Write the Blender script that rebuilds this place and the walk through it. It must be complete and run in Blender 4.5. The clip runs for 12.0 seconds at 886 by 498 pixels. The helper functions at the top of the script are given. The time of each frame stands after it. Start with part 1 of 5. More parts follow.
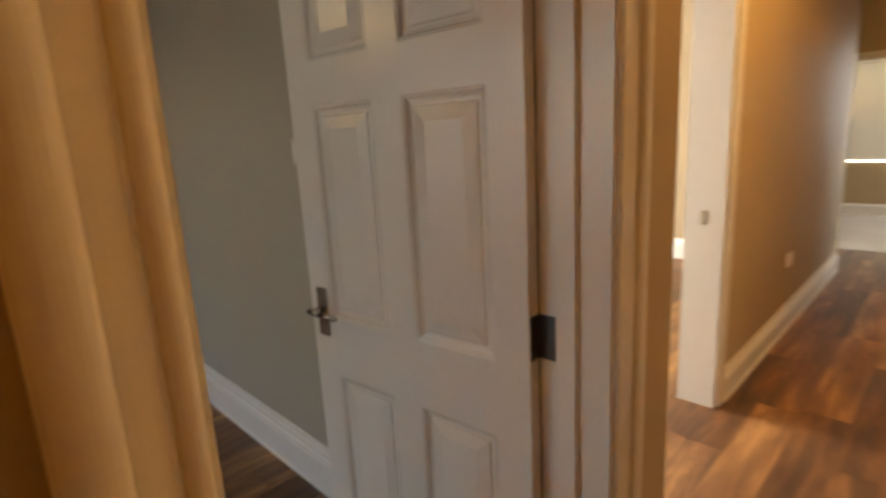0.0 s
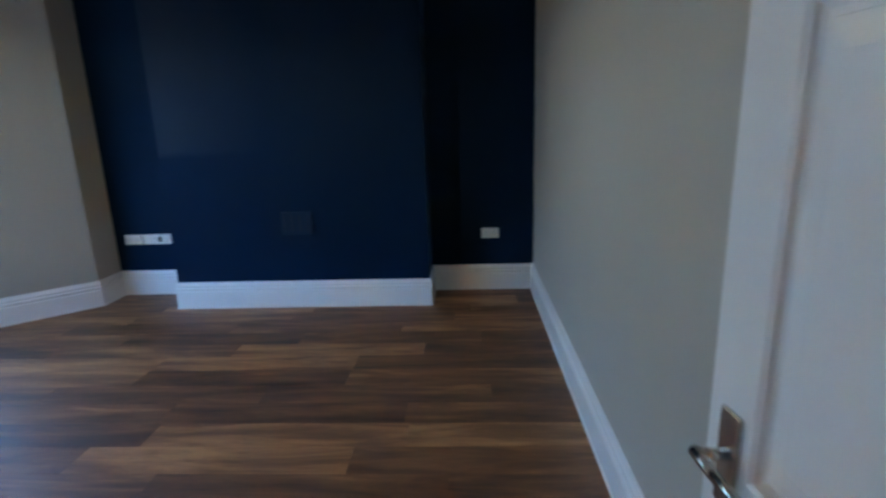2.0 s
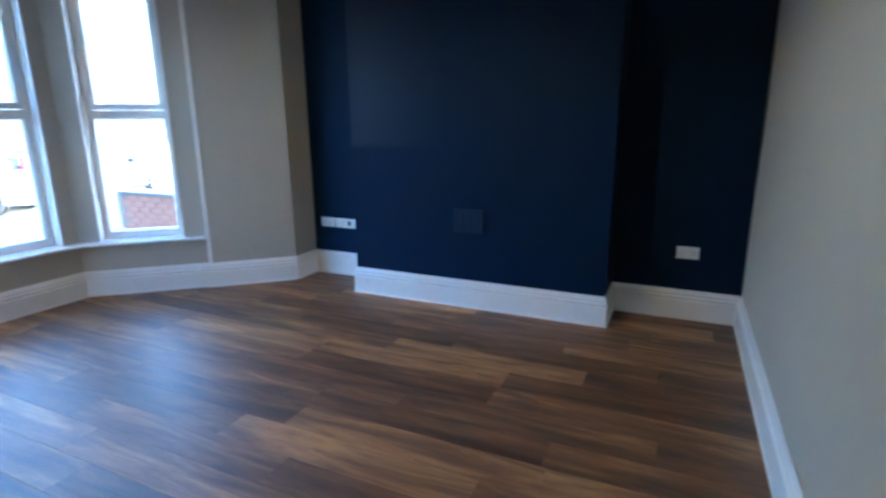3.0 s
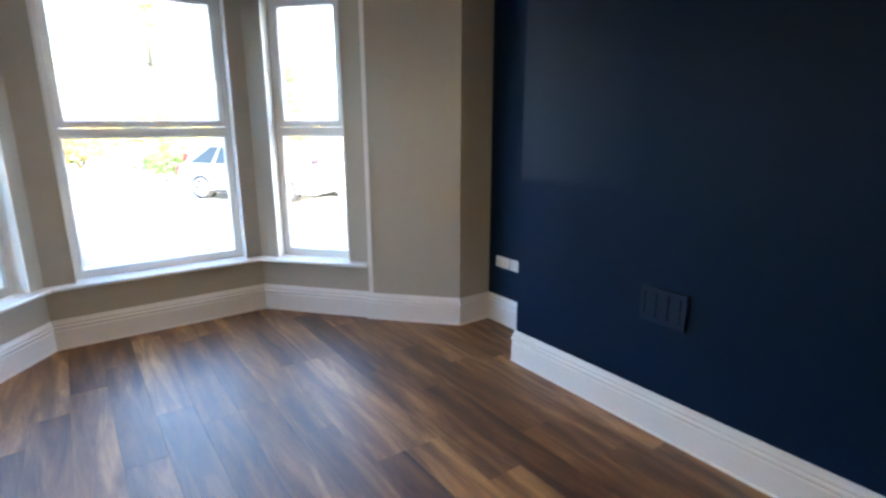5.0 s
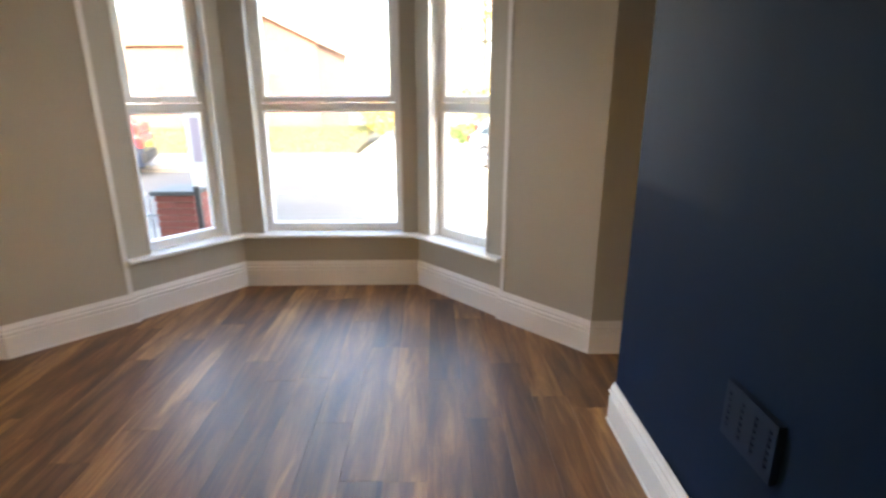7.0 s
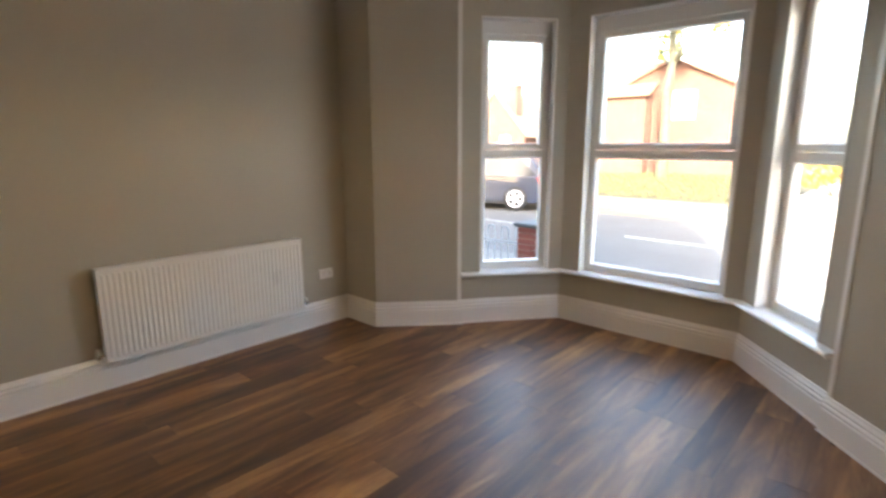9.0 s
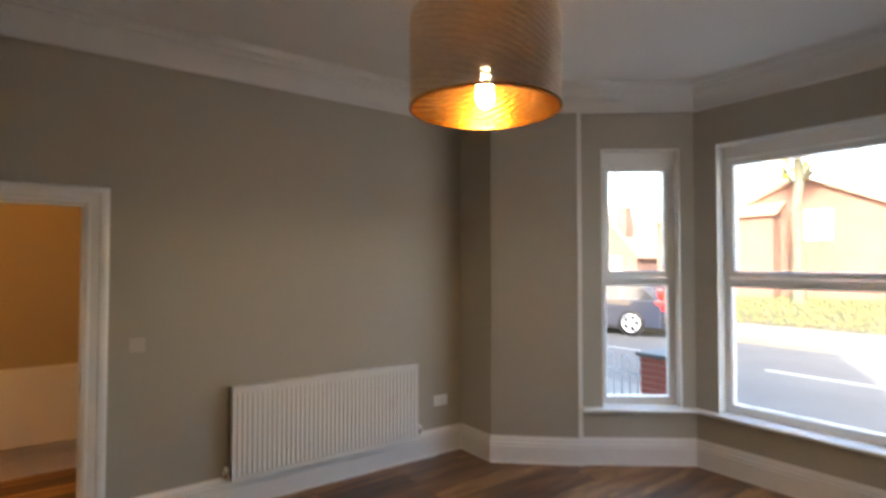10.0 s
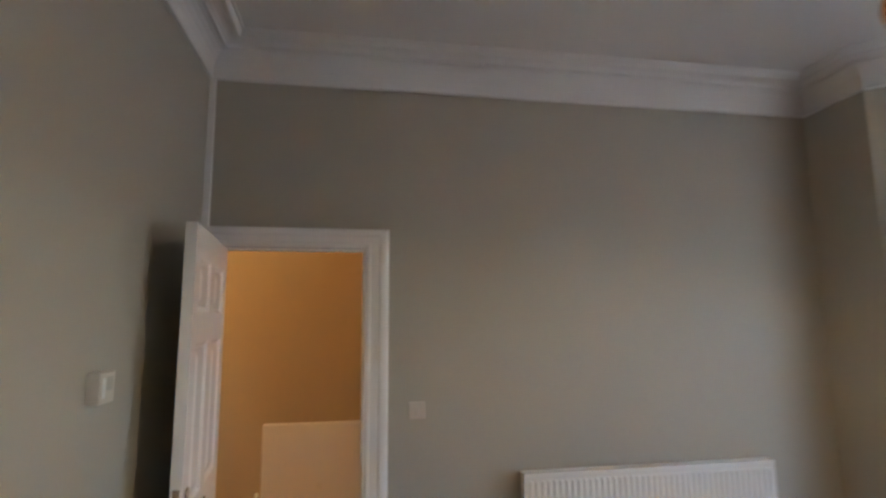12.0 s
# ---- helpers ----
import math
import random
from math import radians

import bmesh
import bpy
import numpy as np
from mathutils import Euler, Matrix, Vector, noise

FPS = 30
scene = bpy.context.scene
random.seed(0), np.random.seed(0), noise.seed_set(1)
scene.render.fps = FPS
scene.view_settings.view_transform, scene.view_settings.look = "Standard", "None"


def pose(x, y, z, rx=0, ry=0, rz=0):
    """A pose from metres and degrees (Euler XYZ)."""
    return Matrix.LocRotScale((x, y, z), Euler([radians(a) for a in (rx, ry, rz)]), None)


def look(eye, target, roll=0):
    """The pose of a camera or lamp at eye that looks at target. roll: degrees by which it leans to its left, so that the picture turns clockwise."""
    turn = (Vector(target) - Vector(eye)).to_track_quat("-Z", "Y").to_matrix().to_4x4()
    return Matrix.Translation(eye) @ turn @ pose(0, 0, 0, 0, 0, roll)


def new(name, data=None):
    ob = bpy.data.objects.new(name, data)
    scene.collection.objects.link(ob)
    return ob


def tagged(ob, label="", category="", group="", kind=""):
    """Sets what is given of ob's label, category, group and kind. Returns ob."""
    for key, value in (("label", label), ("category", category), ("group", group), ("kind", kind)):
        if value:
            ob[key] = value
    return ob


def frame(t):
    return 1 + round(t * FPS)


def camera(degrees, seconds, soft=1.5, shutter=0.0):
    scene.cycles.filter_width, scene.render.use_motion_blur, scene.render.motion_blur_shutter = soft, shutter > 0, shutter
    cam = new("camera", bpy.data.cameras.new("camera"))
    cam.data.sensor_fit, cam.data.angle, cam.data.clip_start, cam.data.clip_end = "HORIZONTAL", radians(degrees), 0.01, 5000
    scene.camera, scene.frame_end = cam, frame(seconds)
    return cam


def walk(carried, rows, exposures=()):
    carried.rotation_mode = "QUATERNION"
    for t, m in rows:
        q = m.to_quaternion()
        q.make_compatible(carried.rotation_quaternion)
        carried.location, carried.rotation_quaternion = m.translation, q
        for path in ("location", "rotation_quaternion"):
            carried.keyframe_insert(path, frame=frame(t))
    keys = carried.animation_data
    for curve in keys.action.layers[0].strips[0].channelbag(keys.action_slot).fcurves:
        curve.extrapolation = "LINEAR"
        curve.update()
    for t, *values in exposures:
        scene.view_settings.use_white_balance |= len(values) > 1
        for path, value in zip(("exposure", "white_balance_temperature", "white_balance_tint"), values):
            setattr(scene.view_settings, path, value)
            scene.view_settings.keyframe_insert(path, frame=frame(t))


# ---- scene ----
cam = camera(80.9, 12.0, 2.6, 0.5)
PATH = [
    (0, (0.054, 0.164, 1.431), (1.426, 1.559, 1.015), -3.2),
    (0.5, (0.239, 0.219, 1.434), (1.214, 1.913, 1.012), -3.2),
    (1, (0.3, 0.361, 1.432), (0.883, 2.226, 1.007), -2.7),
    (1.5, (0.348, 0.572, 1.435), (0.578, 2.509, 0.994), -2.1),
    (2, (0.48, 0.833, 1.413), (0.384, 2.775, 0.941), -1.8),
    (2.5, (0.56, 1.041, 1.396), (0.063, 2.92, 0.923), -1.1),
    (3, (0.585, 1.181, 1.402), (-0.227, 2.947, 0.933), -0.5),
    (3.5, (0.549, 1.401, 1.449), (-0.5, 3.04, 0.988), 0.0),
    (5.5, (0.464, 2.899, 1.58), (-1.251, 3.807, 1.094), -0.2),
    (6, (0.476, 3.282, 1.581), (-1.349, 3.927, 1.078), -0.1),
    (6.5, (0.446, 3.582, 1.593), (-1.444, 3.956, 1.057), -0.1),
    (8.5, (0.251, 4.534, 1.569), (-1.359, 3.463, 1.055), -0.3),
    (9, (0.234, 4.573, 1.59), (-1.215, 3.254, 1.19), -0.1),
    (9.5, (0.282, 4.534, 1.624), (-1.043, 3.052, 1.415), -0.1),
    (10, (0.296, 4.486, 1.65), (-0.884, 2.872, 1.704), -0.0),
    (10.5, (0.313, 4.354, 1.658), (-0.698, 2.647, 1.91), -0.0),
    (11, (0.355, 4.146, 1.639), (-0.452, 2.345, 1.964), -0.1),
    (11.5, (0.291, 3.937, 1.659), (-0.256, 2.036, 1.955), -0.0),
    (12, (0.245, 3.588, 1.611), (-0.082, 1.634, 1.884), -0.4),
]
EXPOSURES = [(0.0, 3.7, 7050, 10), (1.0, 3.58, 6250, 8), (1.5, 3.75, 5450, 5), (2.0, 4.1, 4520, 1), (2.5, 4.42, 4520, 2), (3.0, 4.52, 4540, 2), (3.5, 4.62, 4780, 2), (5.5, 4.66, 6150, 7), (6.5, 4.6, 7100, 10), (8.5, 4.4, 7250, 11), (9.5, 4.15, 6900, 10), (10.5, 4.08, 6800, 11), (12.0, 4.38, 5750, 8)]
walk(cam, [(t, look(eye, target, roll)) for t, eye, target, roll in PATH], EXPOSURES)

# ---- world, sun, exposure ----
SUN_TO = Vector((0.9, 0.43, 0.50)).normalized()
world = bpy.data.worlds.new("sky")
scene.world = world
world.use_nodes = True
wn = world.node_tree
sky = wn.nodes.new("ShaderNodeTexSky")
sky.sky_type = "NISHITA"
sky.sun_disc = False
sky.sun_elevation = math.asin(SUN_TO.z)
sky.sun_rotation = math.atan2(SUN_TO.x, SUN_TO.y)
sky.air_density, sky.dust_density, sky.ozone_density = 1.0, 3.5, 0.4
wn.links.new(sky.outputs[0], wn.nodes["Background"].inputs[0])
wn.nodes["Background"].inputs[1].default_value = 0.14

sun_data = bpy.data.lights.new("sun", "SUN")
sun_data.energy, sun_data.angle, sun_data.color = 1.4, radians(0.5), (1.0, 0.92, 0.80)
sun_lamp = new("sun", sun_data)
sun_lamp.matrix_world = look(SUN_TO * 40, (0, 0, 0))


def point_lamp(name, at, watts, colour, radius):
    d = bpy.data.lights.new(name, "POINT")
    d.energy, d.color, d.shadow_soft_size = watts, colour, radius
    ob = new(name, d)
    ob.location = at
    return ob


def fill_panel(name, at, target, w, h, watts, colour=(0.86, 0.93, 1.0)):
    d = bpy.data.lights.new(name, "AREA")
    d.shape, d.size, d.size_y, d.energy, d.color = "RECTANGLE", w, h, watts, colour
    ob = new(name, d)
    ob.matrix_world = look(at, target)
    return ob


WARM = (1.0, 0.38, 0.06)
point_lamp("pendant_glow", (-1.014, 2.970, 2.37), 0.37, (1.0, 0.48, 0.15), 0.10)
point_lamp("hall_glow_front", (-0.9, -0.1, 2.75), 0.74, WARM, 0.08)
point_lamp("hall_glow_back", (2.7, 0.0, 2.75), 4.8, (1.0, 0.54, 0.17), 0.08)
# added area lamp for side room daylight, aimed to brighten the door jamb
fill_panel("fill_side_room", (2.2, 5.1, 1.6), (2.3, 0, 0.9), 1.4, 1.3, 25, (1.0, 0.96, 0.9))
# added fill lamp with no opening behind it, brightens the back room floor
fill_panel("fill_back_room", (9.55, -1.3, 1.5), (6.5, 0.2, 0.1), 1.2, 1.3, 9.0, (0.95, 0.97, 1.0))


# ---- materials ----
def base(name):
    m = bpy.data.materials.new(name)
    m.use_nodes = True
    nt = m.node_tree
    return m, nt, nt.nodes["Principled BSDF"]


def add(nt, kind, **inputs):
    n = nt.nodes.new(kind)
    for k, v in inputs.items():
        n.inputs[k].default_value = v
    return n


def tint(c, f):
    return (min(1, c[0] * f), min(1, c[1] * f), min(1, c[2] * f), 1)


def surface(name, colour, rough=0.5, metal=0.0, var=0.08, scale=1.5, fine=60.0, bump=0.05, depth=0.002, spec=0.5, coat=0.0):
    """Two scales of variation: broad patches in colour and gloss, fine grain in relief."""
    m, nt, b = base(name)
    tc = nt.nodes.new("ShaderNodeTexCoord")
    big = add(nt, "ShaderNodeTexNoise", Scale=scale, Detail=4.0, Roughness=0.6)
    small = add(nt, "ShaderNodeTexNoise", Scale=fine, Detail=3.0, Roughness=0.6)
    ramp = nt.nodes.new("ShaderNodeValToRGB")
    ramp.color_ramp.elements[0].position, ramp.color_ramp.elements[1].position = 0.3, 0.7
    ramp.color_ramp.elements[0].color, ramp.color_ramp.elements[1].color = tint(colour, 1 - var), tint(colour, 1 + var)
    mix = nt.nodes.new("ShaderNodeMath")
    mix.operation = "MULTIPLY_ADD"
    mix.inputs[1].default_value, mix.inputs[2].default_value = 0.3, 0.0
    addn = nt.nodes.new("ShaderNodeMath")
    addn.operation = "MULTIPLY_ADD"
    addn.inputs[1].default_value = 0.7
    rv = 0.02 if var < 0.03 else 0.06
    rr = add(nt, "ShaderNodeMapRange")
    rr.inputs[3].default_value, rr.inputs[4].default_value = max(0.03, rough - rv), min(1, rough + rv)
    bp = add(nt, "ShaderNodeBump", Strength=bump, Distance=depth)
    nt.links.new(tc.outputs["Object"], big.inputs["Vector"])
    nt.links.new(tc.outputs["Object"], small.inputs["Vector"])
    nt.links.new(small.outputs[0], mix.inputs[0])
    nt.links.new(big.outputs[0], addn.inputs[0])
    nt.links.new(mix.outputs[0], addn.inputs[2])
    nt.links.new(addn.outputs[0], ramp.inputs[0])
    nt.links.new(ramp.outputs[0], b.inputs["Base Color"])
    nt.links.new(big.outputs[0], rr.inputs[0])
    nt.links.new(rr.outputs[0], b.inputs["Roughness"])
    nt.links.new(small.outputs[0], bp.inputs["Height"])
    nt.links.new(bp.outputs[0], b.inputs["Normal"])
    b.inputs["Metallic"].default_value = metal
    b.inputs["Specular IOR Level"].default_value = spec
    b.inputs["Coat Weight"].default_value = coat
    return m


def wood_floor(name):
    m, nt, b = base(name)
    tc = nt.nodes.new("ShaderNodeTexCoord")
    info = nt.nodes.new("ShaderNodeObjectInfo")
    shift = nt.nodes.new("ShaderNodeVectorMath")
    shift.operation = "MULTIPLY_ADD"
    comb = nt.nodes.new("ShaderNodeCombineXYZ")
    for k in (0, 1, 2):
        nt.links.new(info.outputs["Random"], comb.inputs[k])
    shift.inputs[1].default_value = (37.0, 53.0, 11.0)
    nt.links.new(comb.outputs[0], shift.inputs[0])
    nt.links.new(tc.outputs["Object"], shift.inputs[2])
    stretch = nt.nodes.new("ShaderNodeMapping")
    stretch.inputs["Scale"].default_value = (0.85, 6.0, 1.0)
    nt.links.new(shift.outputs[0], stretch.inputs["Vector"])
    figure = add(nt, "ShaderNodeTexNoise", Scale=1.7, Detail=5.0, Roughness=0.62, Distortion=0.5)
    nt.links.new(stretch.outputs[0], figure.inputs["Vector"])
    stretch2 = nt.nodes.new("ShaderNodeMapping")
    stretch2.inputs["Scale"].default_value = (5.0, 110.0, 1.0)
    nt.links.new(shift.outputs[0], stretch2.inputs["Vector"])
    grain = add(nt, "ShaderNodeTexNoise", Scale=1.0, Detail=4.0, Roughness=0.7)
    nt.links.new(stretch2.outputs[0], grain.inputs["Vector"])
    a = nt.nodes.new("ShaderNodeMath")
    a.operation = "MULTIPLY_ADD"
    a.inputs[1].default_value = 0.16
    nt.links.new(grain.outputs[0], a.inputs[0])
    nt.links.new(figure.outputs[0], a.inputs[2])
    r = nt.nodes.new("ShaderNodeMath")
    r.operation = "MULTIPLY_ADD"
    r.inputs[1].default_value = 0.27
    nt.links.new(info.outputs["Random"], r.inputs[0])
    nt.links.new(a.outputs[0], r.inputs[2])
    ramp = nt.nodes.new("ShaderNodeValToRGB")
    e = ramp.color_ramp.elements
    e[0].position, e[0].color = 0.40, (0.034, 0.0145, 0.0060, 1)
    e[1].position, e[1].color = 0.98, (0.54, 0.300, 0.110, 1)
    for p, c in ((0.54, (0.085, 0.0365, 0.0140, 1)), (0.66, (0.150, 0.0660, 0.0240, 1)), (0.78, (0.245, 0.118, 0.043, 1)), (0.88, (0.390, 0.204, 0.074, 1))):
        q = e.new(p)
        q.color = c
    nt.links.new(r.outputs[0], ramp.inputs[0])
    nt.links.new(ramp.outputs[0], b.inputs["Base Color"])
    rr = add(nt, "ShaderNodeMapRange")
    rr.inputs[3].default_value, rr.inputs[4].default_value = 0.40, 0.58
    nt.links.new(grain.outputs[0], rr.inputs[0])
    nt.links.new(rr.outputs[0], b.inputs["Roughness"])
    b.inputs["Specular IOR Level"].default_value = 1.0
    bp = add(nt, "ShaderNodeBump", Strength=0.22, Distance=0.0008)
    nt.links.new(grain.outputs[0], bp.inputs["Height"])
    nt.links.new(bp.outputs[0], b.inputs["Normal"])
    return m


def brickwork(name, c1, c2, mortar=(0.26, 0.20, 0.16)):
    m, nt, b = base(name)
    tc = nt.nodes.new("ShaderNodeTexCoord")
    sep = nt.nodes.new("ShaderNodeSeparateXYZ")
    s = nt.nodes.new("ShaderNodeMath")
    s.operation = "ADD"
    comb = nt.nodes.new("ShaderNodeCombineXYZ")
    nt.links.new(tc.outputs["Object"], sep.inputs[0])
    nt.links.new(sep.outputs[0], s.inputs[0])
    nt.links.new(sep.outputs[1], s.inputs[1])
    nt.links.new(s.outputs[0], comb.inputs[0])
    nt.links.new(sep.outputs[2], comb.inputs[1])
    br = nt.nodes.new("ShaderNodeTexBrick")
    br.inputs["Scale"].default_value = 1.0
    br.inputs["Brick Width"].default_value, br.inputs["Row Height"].default_value = 0.225, 0.075
    br.inputs["Mortar Size"].default_value = 0.010
    br.inputs["Color1"].default_value, br.inputs["Color2"].default_value, br.inputs["Mortar"].default_value = (*c1, 1), (*c2, 1), (*mortar, 1)
    nt.links.new(comb.outputs[0], br.inputs["Vector"])
    nz = add(nt, "ShaderNodeTexNoise", Scale=0.7, Detail=4.0)
    nt.links.new(tc.outputs["Object"], nz.inputs["Vector"])
    mx = nt.nodes.new("ShaderNodeMix")
    mx.data_type, mx.blend_type = "RGBA", "MULTIPLY"
    mx.inputs[0].default_value = 0.5
    nt.links.new(br.outputs[0], mx.inputs[6])
    nt.links.new(nz.outputs[0], mx.inputs[7])
    nt.links.new(mx.outputs[2], b.inputs["Base Color"])
    bp = add(nt, "ShaderNodeBump", Strength=0.5, Distance=0.006)
    bp.invert = True
    nt.links.new(br.outputs[1], bp.inputs["Height"])
    nt.links.new(bp.outputs[0], b.inputs["Normal"])
    b.inputs["Roughness"].default_value = 0.9
    return m


def glass(name):
    m, nt, b = base(name)
    b.inputs["Base Color"].default_value = (1, 1, 1, 1)
    b.inputs["Roughness"].default_value = 0.0
    b.inputs["Transmission Weight"].default_value = 1.0
    b.inputs["IOR"].default_value = 1.02
    return m


def glow(name, colour, strength):
    m, nt, b = base(name)
    b.inputs["Emission Color"].default_value = (*colour, 1)
    b.inputs["Emission Strength"].default_value = strength
    b.inputs["Base Color"].default_value = (*colour, 1)
    return m


TAUPE = surface("taupe_emulsion", (0.43, 0.40, 0.335), 0.52, var=0.03, fine=140, bump=0.06, depth=0.001)
NAVY = surface("navy_emulsion", (0.0036, 0.0144, 0.043), 0.60, spec=0.10, var=0.10, scale=1.1, fine=140, bump=0.06, depth=0.001)


def touched_up(name, z0, x0, x1):
    """The navy paint with a second, glossier roller coat above z0 that fades out between x0 and x1."""
    m = NAVY.copy()
    m.name = name
    nt = m.node_tree
    b = nt.nodes["Principled BSDF"]
    tc = nt.nodes.new("ShaderNodeTexCoord")
    sep = nt.nodes.new("ShaderNodeSeparateXYZ")
    nz = add(nt, "ShaderNodeTexNoise", Scale=3.0, Detail=3.0)
    nt.links.new(tc.outputs["Object"], sep.inputs[0])
    nt.links.new(tc.outputs["Object"], nz.inputs["Vector"])
    wob = nt.nodes.new("ShaderNodeMath")
    wob.operation = "MULTIPLY_ADD"
    wob.inputs[1].default_value = 0.05
    nt.links.new(nz.outputs[0], wob.inputs[0])
    nt.links.new(sep.outputs[2], wob.inputs[2])
    up = add(nt, "ShaderNodeMapRange")
    up.inputs[1].default_value, up.inputs[2].default_value = z0, z0 + 0.05
    nt.links.new(wob.outputs[0], up.inputs[0])
    side = add(nt, "ShaderNodeMapRange")
    side.inputs[1].default_value, side.inputs[2].default_value = x1, x0
    nt.links.new(sep.outputs[0], side.inputs[0])
    both = nt.nodes.new("ShaderNodeMath")
    both.operation = "MULTIPLY"
    nt.links.new(up.outputs[0], both.inputs[0])
    nt.links.new(side.outputs[0], both.inputs[1])
    gloss = add(nt, "ShaderNodeMapRange")
    gloss.inputs[3].default_value, gloss.inputs[4].default_value = 0.10, 0.32
    nt.links.new(both.outputs[0], gloss.inputs[0])
    nt.links.new(gloss.outputs[0], b.inputs["Specular IOR Level"])
    return m


NAVY_COAT = touched_up("navy_emulsion_second_coat", 1.235, -1.75, -1.05)
HALLP = surface("hall_cream_emulsion", (0.43, 0.34, 0.215), 0.6, var=0.03, fine=140, bump=0.05, depth=0.001)
CEIL = surface("white_ceiling_paint", (0.72, 0.71, 0.69), 0.8, var=0.03, fine=90, bump=0.06, depth=0.001)
GLOSS = surface("white_satin_paint", (0.82, 0.81, 0.79), 0.25, var=0.02, fine=80, bump=0.04, depth=0.0008)
UPVC = surface("white_upvc", (0.82, 0.82, 0.82), 0.28, var=0.015, fine=120, bump=0.01)
PLASTIC = surface("white_plastic", (0.83, 0.83, 0.81), 0.35, var=0.015, fine=90, bump=0.01)
ENAMEL = surface("white_enamel", (0.82, 0.81, 0.79), 0.28, var=0.015, fine=60, bump=0.02)
PLANK = wood_floor("walnut_plank")
UNDER = surface("underlay", (0.03, 0.02, 0.015), 0.9)
CHROME = surface("brushed_chrome", (0.55, 0.53, 0.50), 0.25, metal=1.0, var=0.1, fine=300, bump=0.03)
STEEL = surface("dull_hinge_steel", (0.20, 0.18, 0.16), 0.4, metal=1.0, var=0.2, fine=200, bump=0.05)
DARK = surface("dark_gap", (0.01, 0.01, 0.012), 0.8)
GLASS = glass("window_glass")
TILE = surface("pale_floor_tile", (0.55, 0.53, 0.49), 0.2, var=0.05, fine=30)
GOLD = surface("gold_foil", (0.40, 0.19, 0.034), 0.22, metal=1.0, var=0.10, scale=14, fine=120, bump=0.14, depth=0.002)
WEAVE = surface("beige_woven_strip", (0.84, 0.74, 0.63), 0.45, var=0.10, scale=30, fine=260, bump=0.25, depth=0.002)
CORD = surface("white_cord", (0.75, 0.73, 0.70), 0.6)
FILAMENT = glow("lit_bulb", (1.0, 0.74, 0.38), 10)
BLIND = surface("white_blind", (0.75, 0.74, 0.70), 0.6)
through_light = add(BLIND.node_tree, "ShaderNodeBsdfTranslucent", Color=(0.70, 0.70, 0.66, 1))
blend = add(BLIND.node_tree, "ShaderNodeMixShader", Fac=0.08)
for a, b in ((BLIND.node_tree.nodes["Principled BSDF"].outputs[0], blend.inputs[1]), (through_light.outputs[0], blend.inputs[2]), (blend.outputs[0], BLIND.node_tree.nodes["Material Output"].inputs[0])):
    BLIND.node_tree.links.new(a, b)
GREY_PANE = surface("grey_window_pane", (0.22, 0.22, 0.22), 0.25, var=0.3, scale=3)
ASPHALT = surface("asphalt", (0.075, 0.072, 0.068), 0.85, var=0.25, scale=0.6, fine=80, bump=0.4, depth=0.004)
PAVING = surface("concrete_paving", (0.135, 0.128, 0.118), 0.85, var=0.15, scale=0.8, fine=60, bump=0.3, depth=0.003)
# concrete colour; on the road slab it carries sunlight put into the colour
PALE = surface("pale_concrete_and_sunlit_road", (0.52, 0.50, 0.46), 0.85, var=0.12, scale=0.5, fine=40, bump=0.3, depth=0.003)
GRASS = surface("grass_with_leaves", (0.050, 0.048, 0.026), 0.9, var=0.5, scale=2.5, fine=40, bump=0.8, depth=0.02)
BLADE = surface("grass_blade", (0.052, 0.058, 0.024), 0.8, var=0.4, scale=3)
FALLEN = surface("fallen_leaf", (0.24, 0.13, 0.05), 0.8, var=0.4, scale=3)
BRICK_A = brickwork("orange_brick", (0.128, 0.053, 0.043), (0.092, 0.039, 0.033), (0.15, 0.115, 0.092))
BRICK_D = surface("dark_red_brick", (0.19, 0.055, 0.045), 0.85, var=0.3, scale=6, fine=60, bump=0.4, depth=0.003)
MORTAR = surface("mortar", (0.20, 0.15, 0.12), 0.95)
ROOF = surface("clay_roof_tile", (0.17, 0.10, 0.07), 0.85, var=0.25, scale=3, fine=20, bump=0.5, depth=0.01)
COPING = surface("slate_coping", (0.05, 0.055, 0.06), 0.7, var=0.2)
IRON = surface("grey_painted_iron", (0.30, 0.33, 0.37), 0.5)
BLACK = surface("black_painted_post", (0.02, 0.02, 0.022), 0.5)
BARK = surface("bark", (0.060, 0.060, 0.042), 0.9, var=0.4, scale=4, fine=30, bump=0.8, depth=0.02)
LEAF_Y = surface("autumn_leaf", (0.42, 0.30, 0.06), 0.7, var=0.4, scale=2)
LEAF_G = surface("green_leaf", (0.07, 0.11, 0.03), 0.6, var=0.4, scale=2)
LEAF_O = surface("orange_leaf", (0.40, 0.19, 0.05), 0.7, var=0.4, scale=2)
CAR_BLUE = surface("dark_blue_car_paint", (0.010, 0.017, 0.038), 0.3, metal=0.0, var=0.05, spec=0.4, coat=0.5)
CAR_SILVER = surface("silver_car_paint", (0.45, 0.46, 0.48), 0.3, metal=0.7, var=0.05, coat=1.0)
CAR_GREY = surface("grey_blue_car_paint", (0.16, 0.20, 0.26), 0.3, metal=0.5, var=0.05, coat=1.0)
CAR_RED = surface("red_car_paint", (0.30, 0.015, 0.015), 0.3, var=0.05, coat=1.0)
CAR_GLASS = surface("dark_car_glass", (0.012, 0.015, 0.02), 0.12, var=0.05, spec=0.35)
TYRE = surface("tyre_rubber", (0.015, 0.015, 0.016), 0.85)
ALLOY = surface("alloy_wheel", (0.55, 0.56, 0.58), 0.3, metal=0.9)
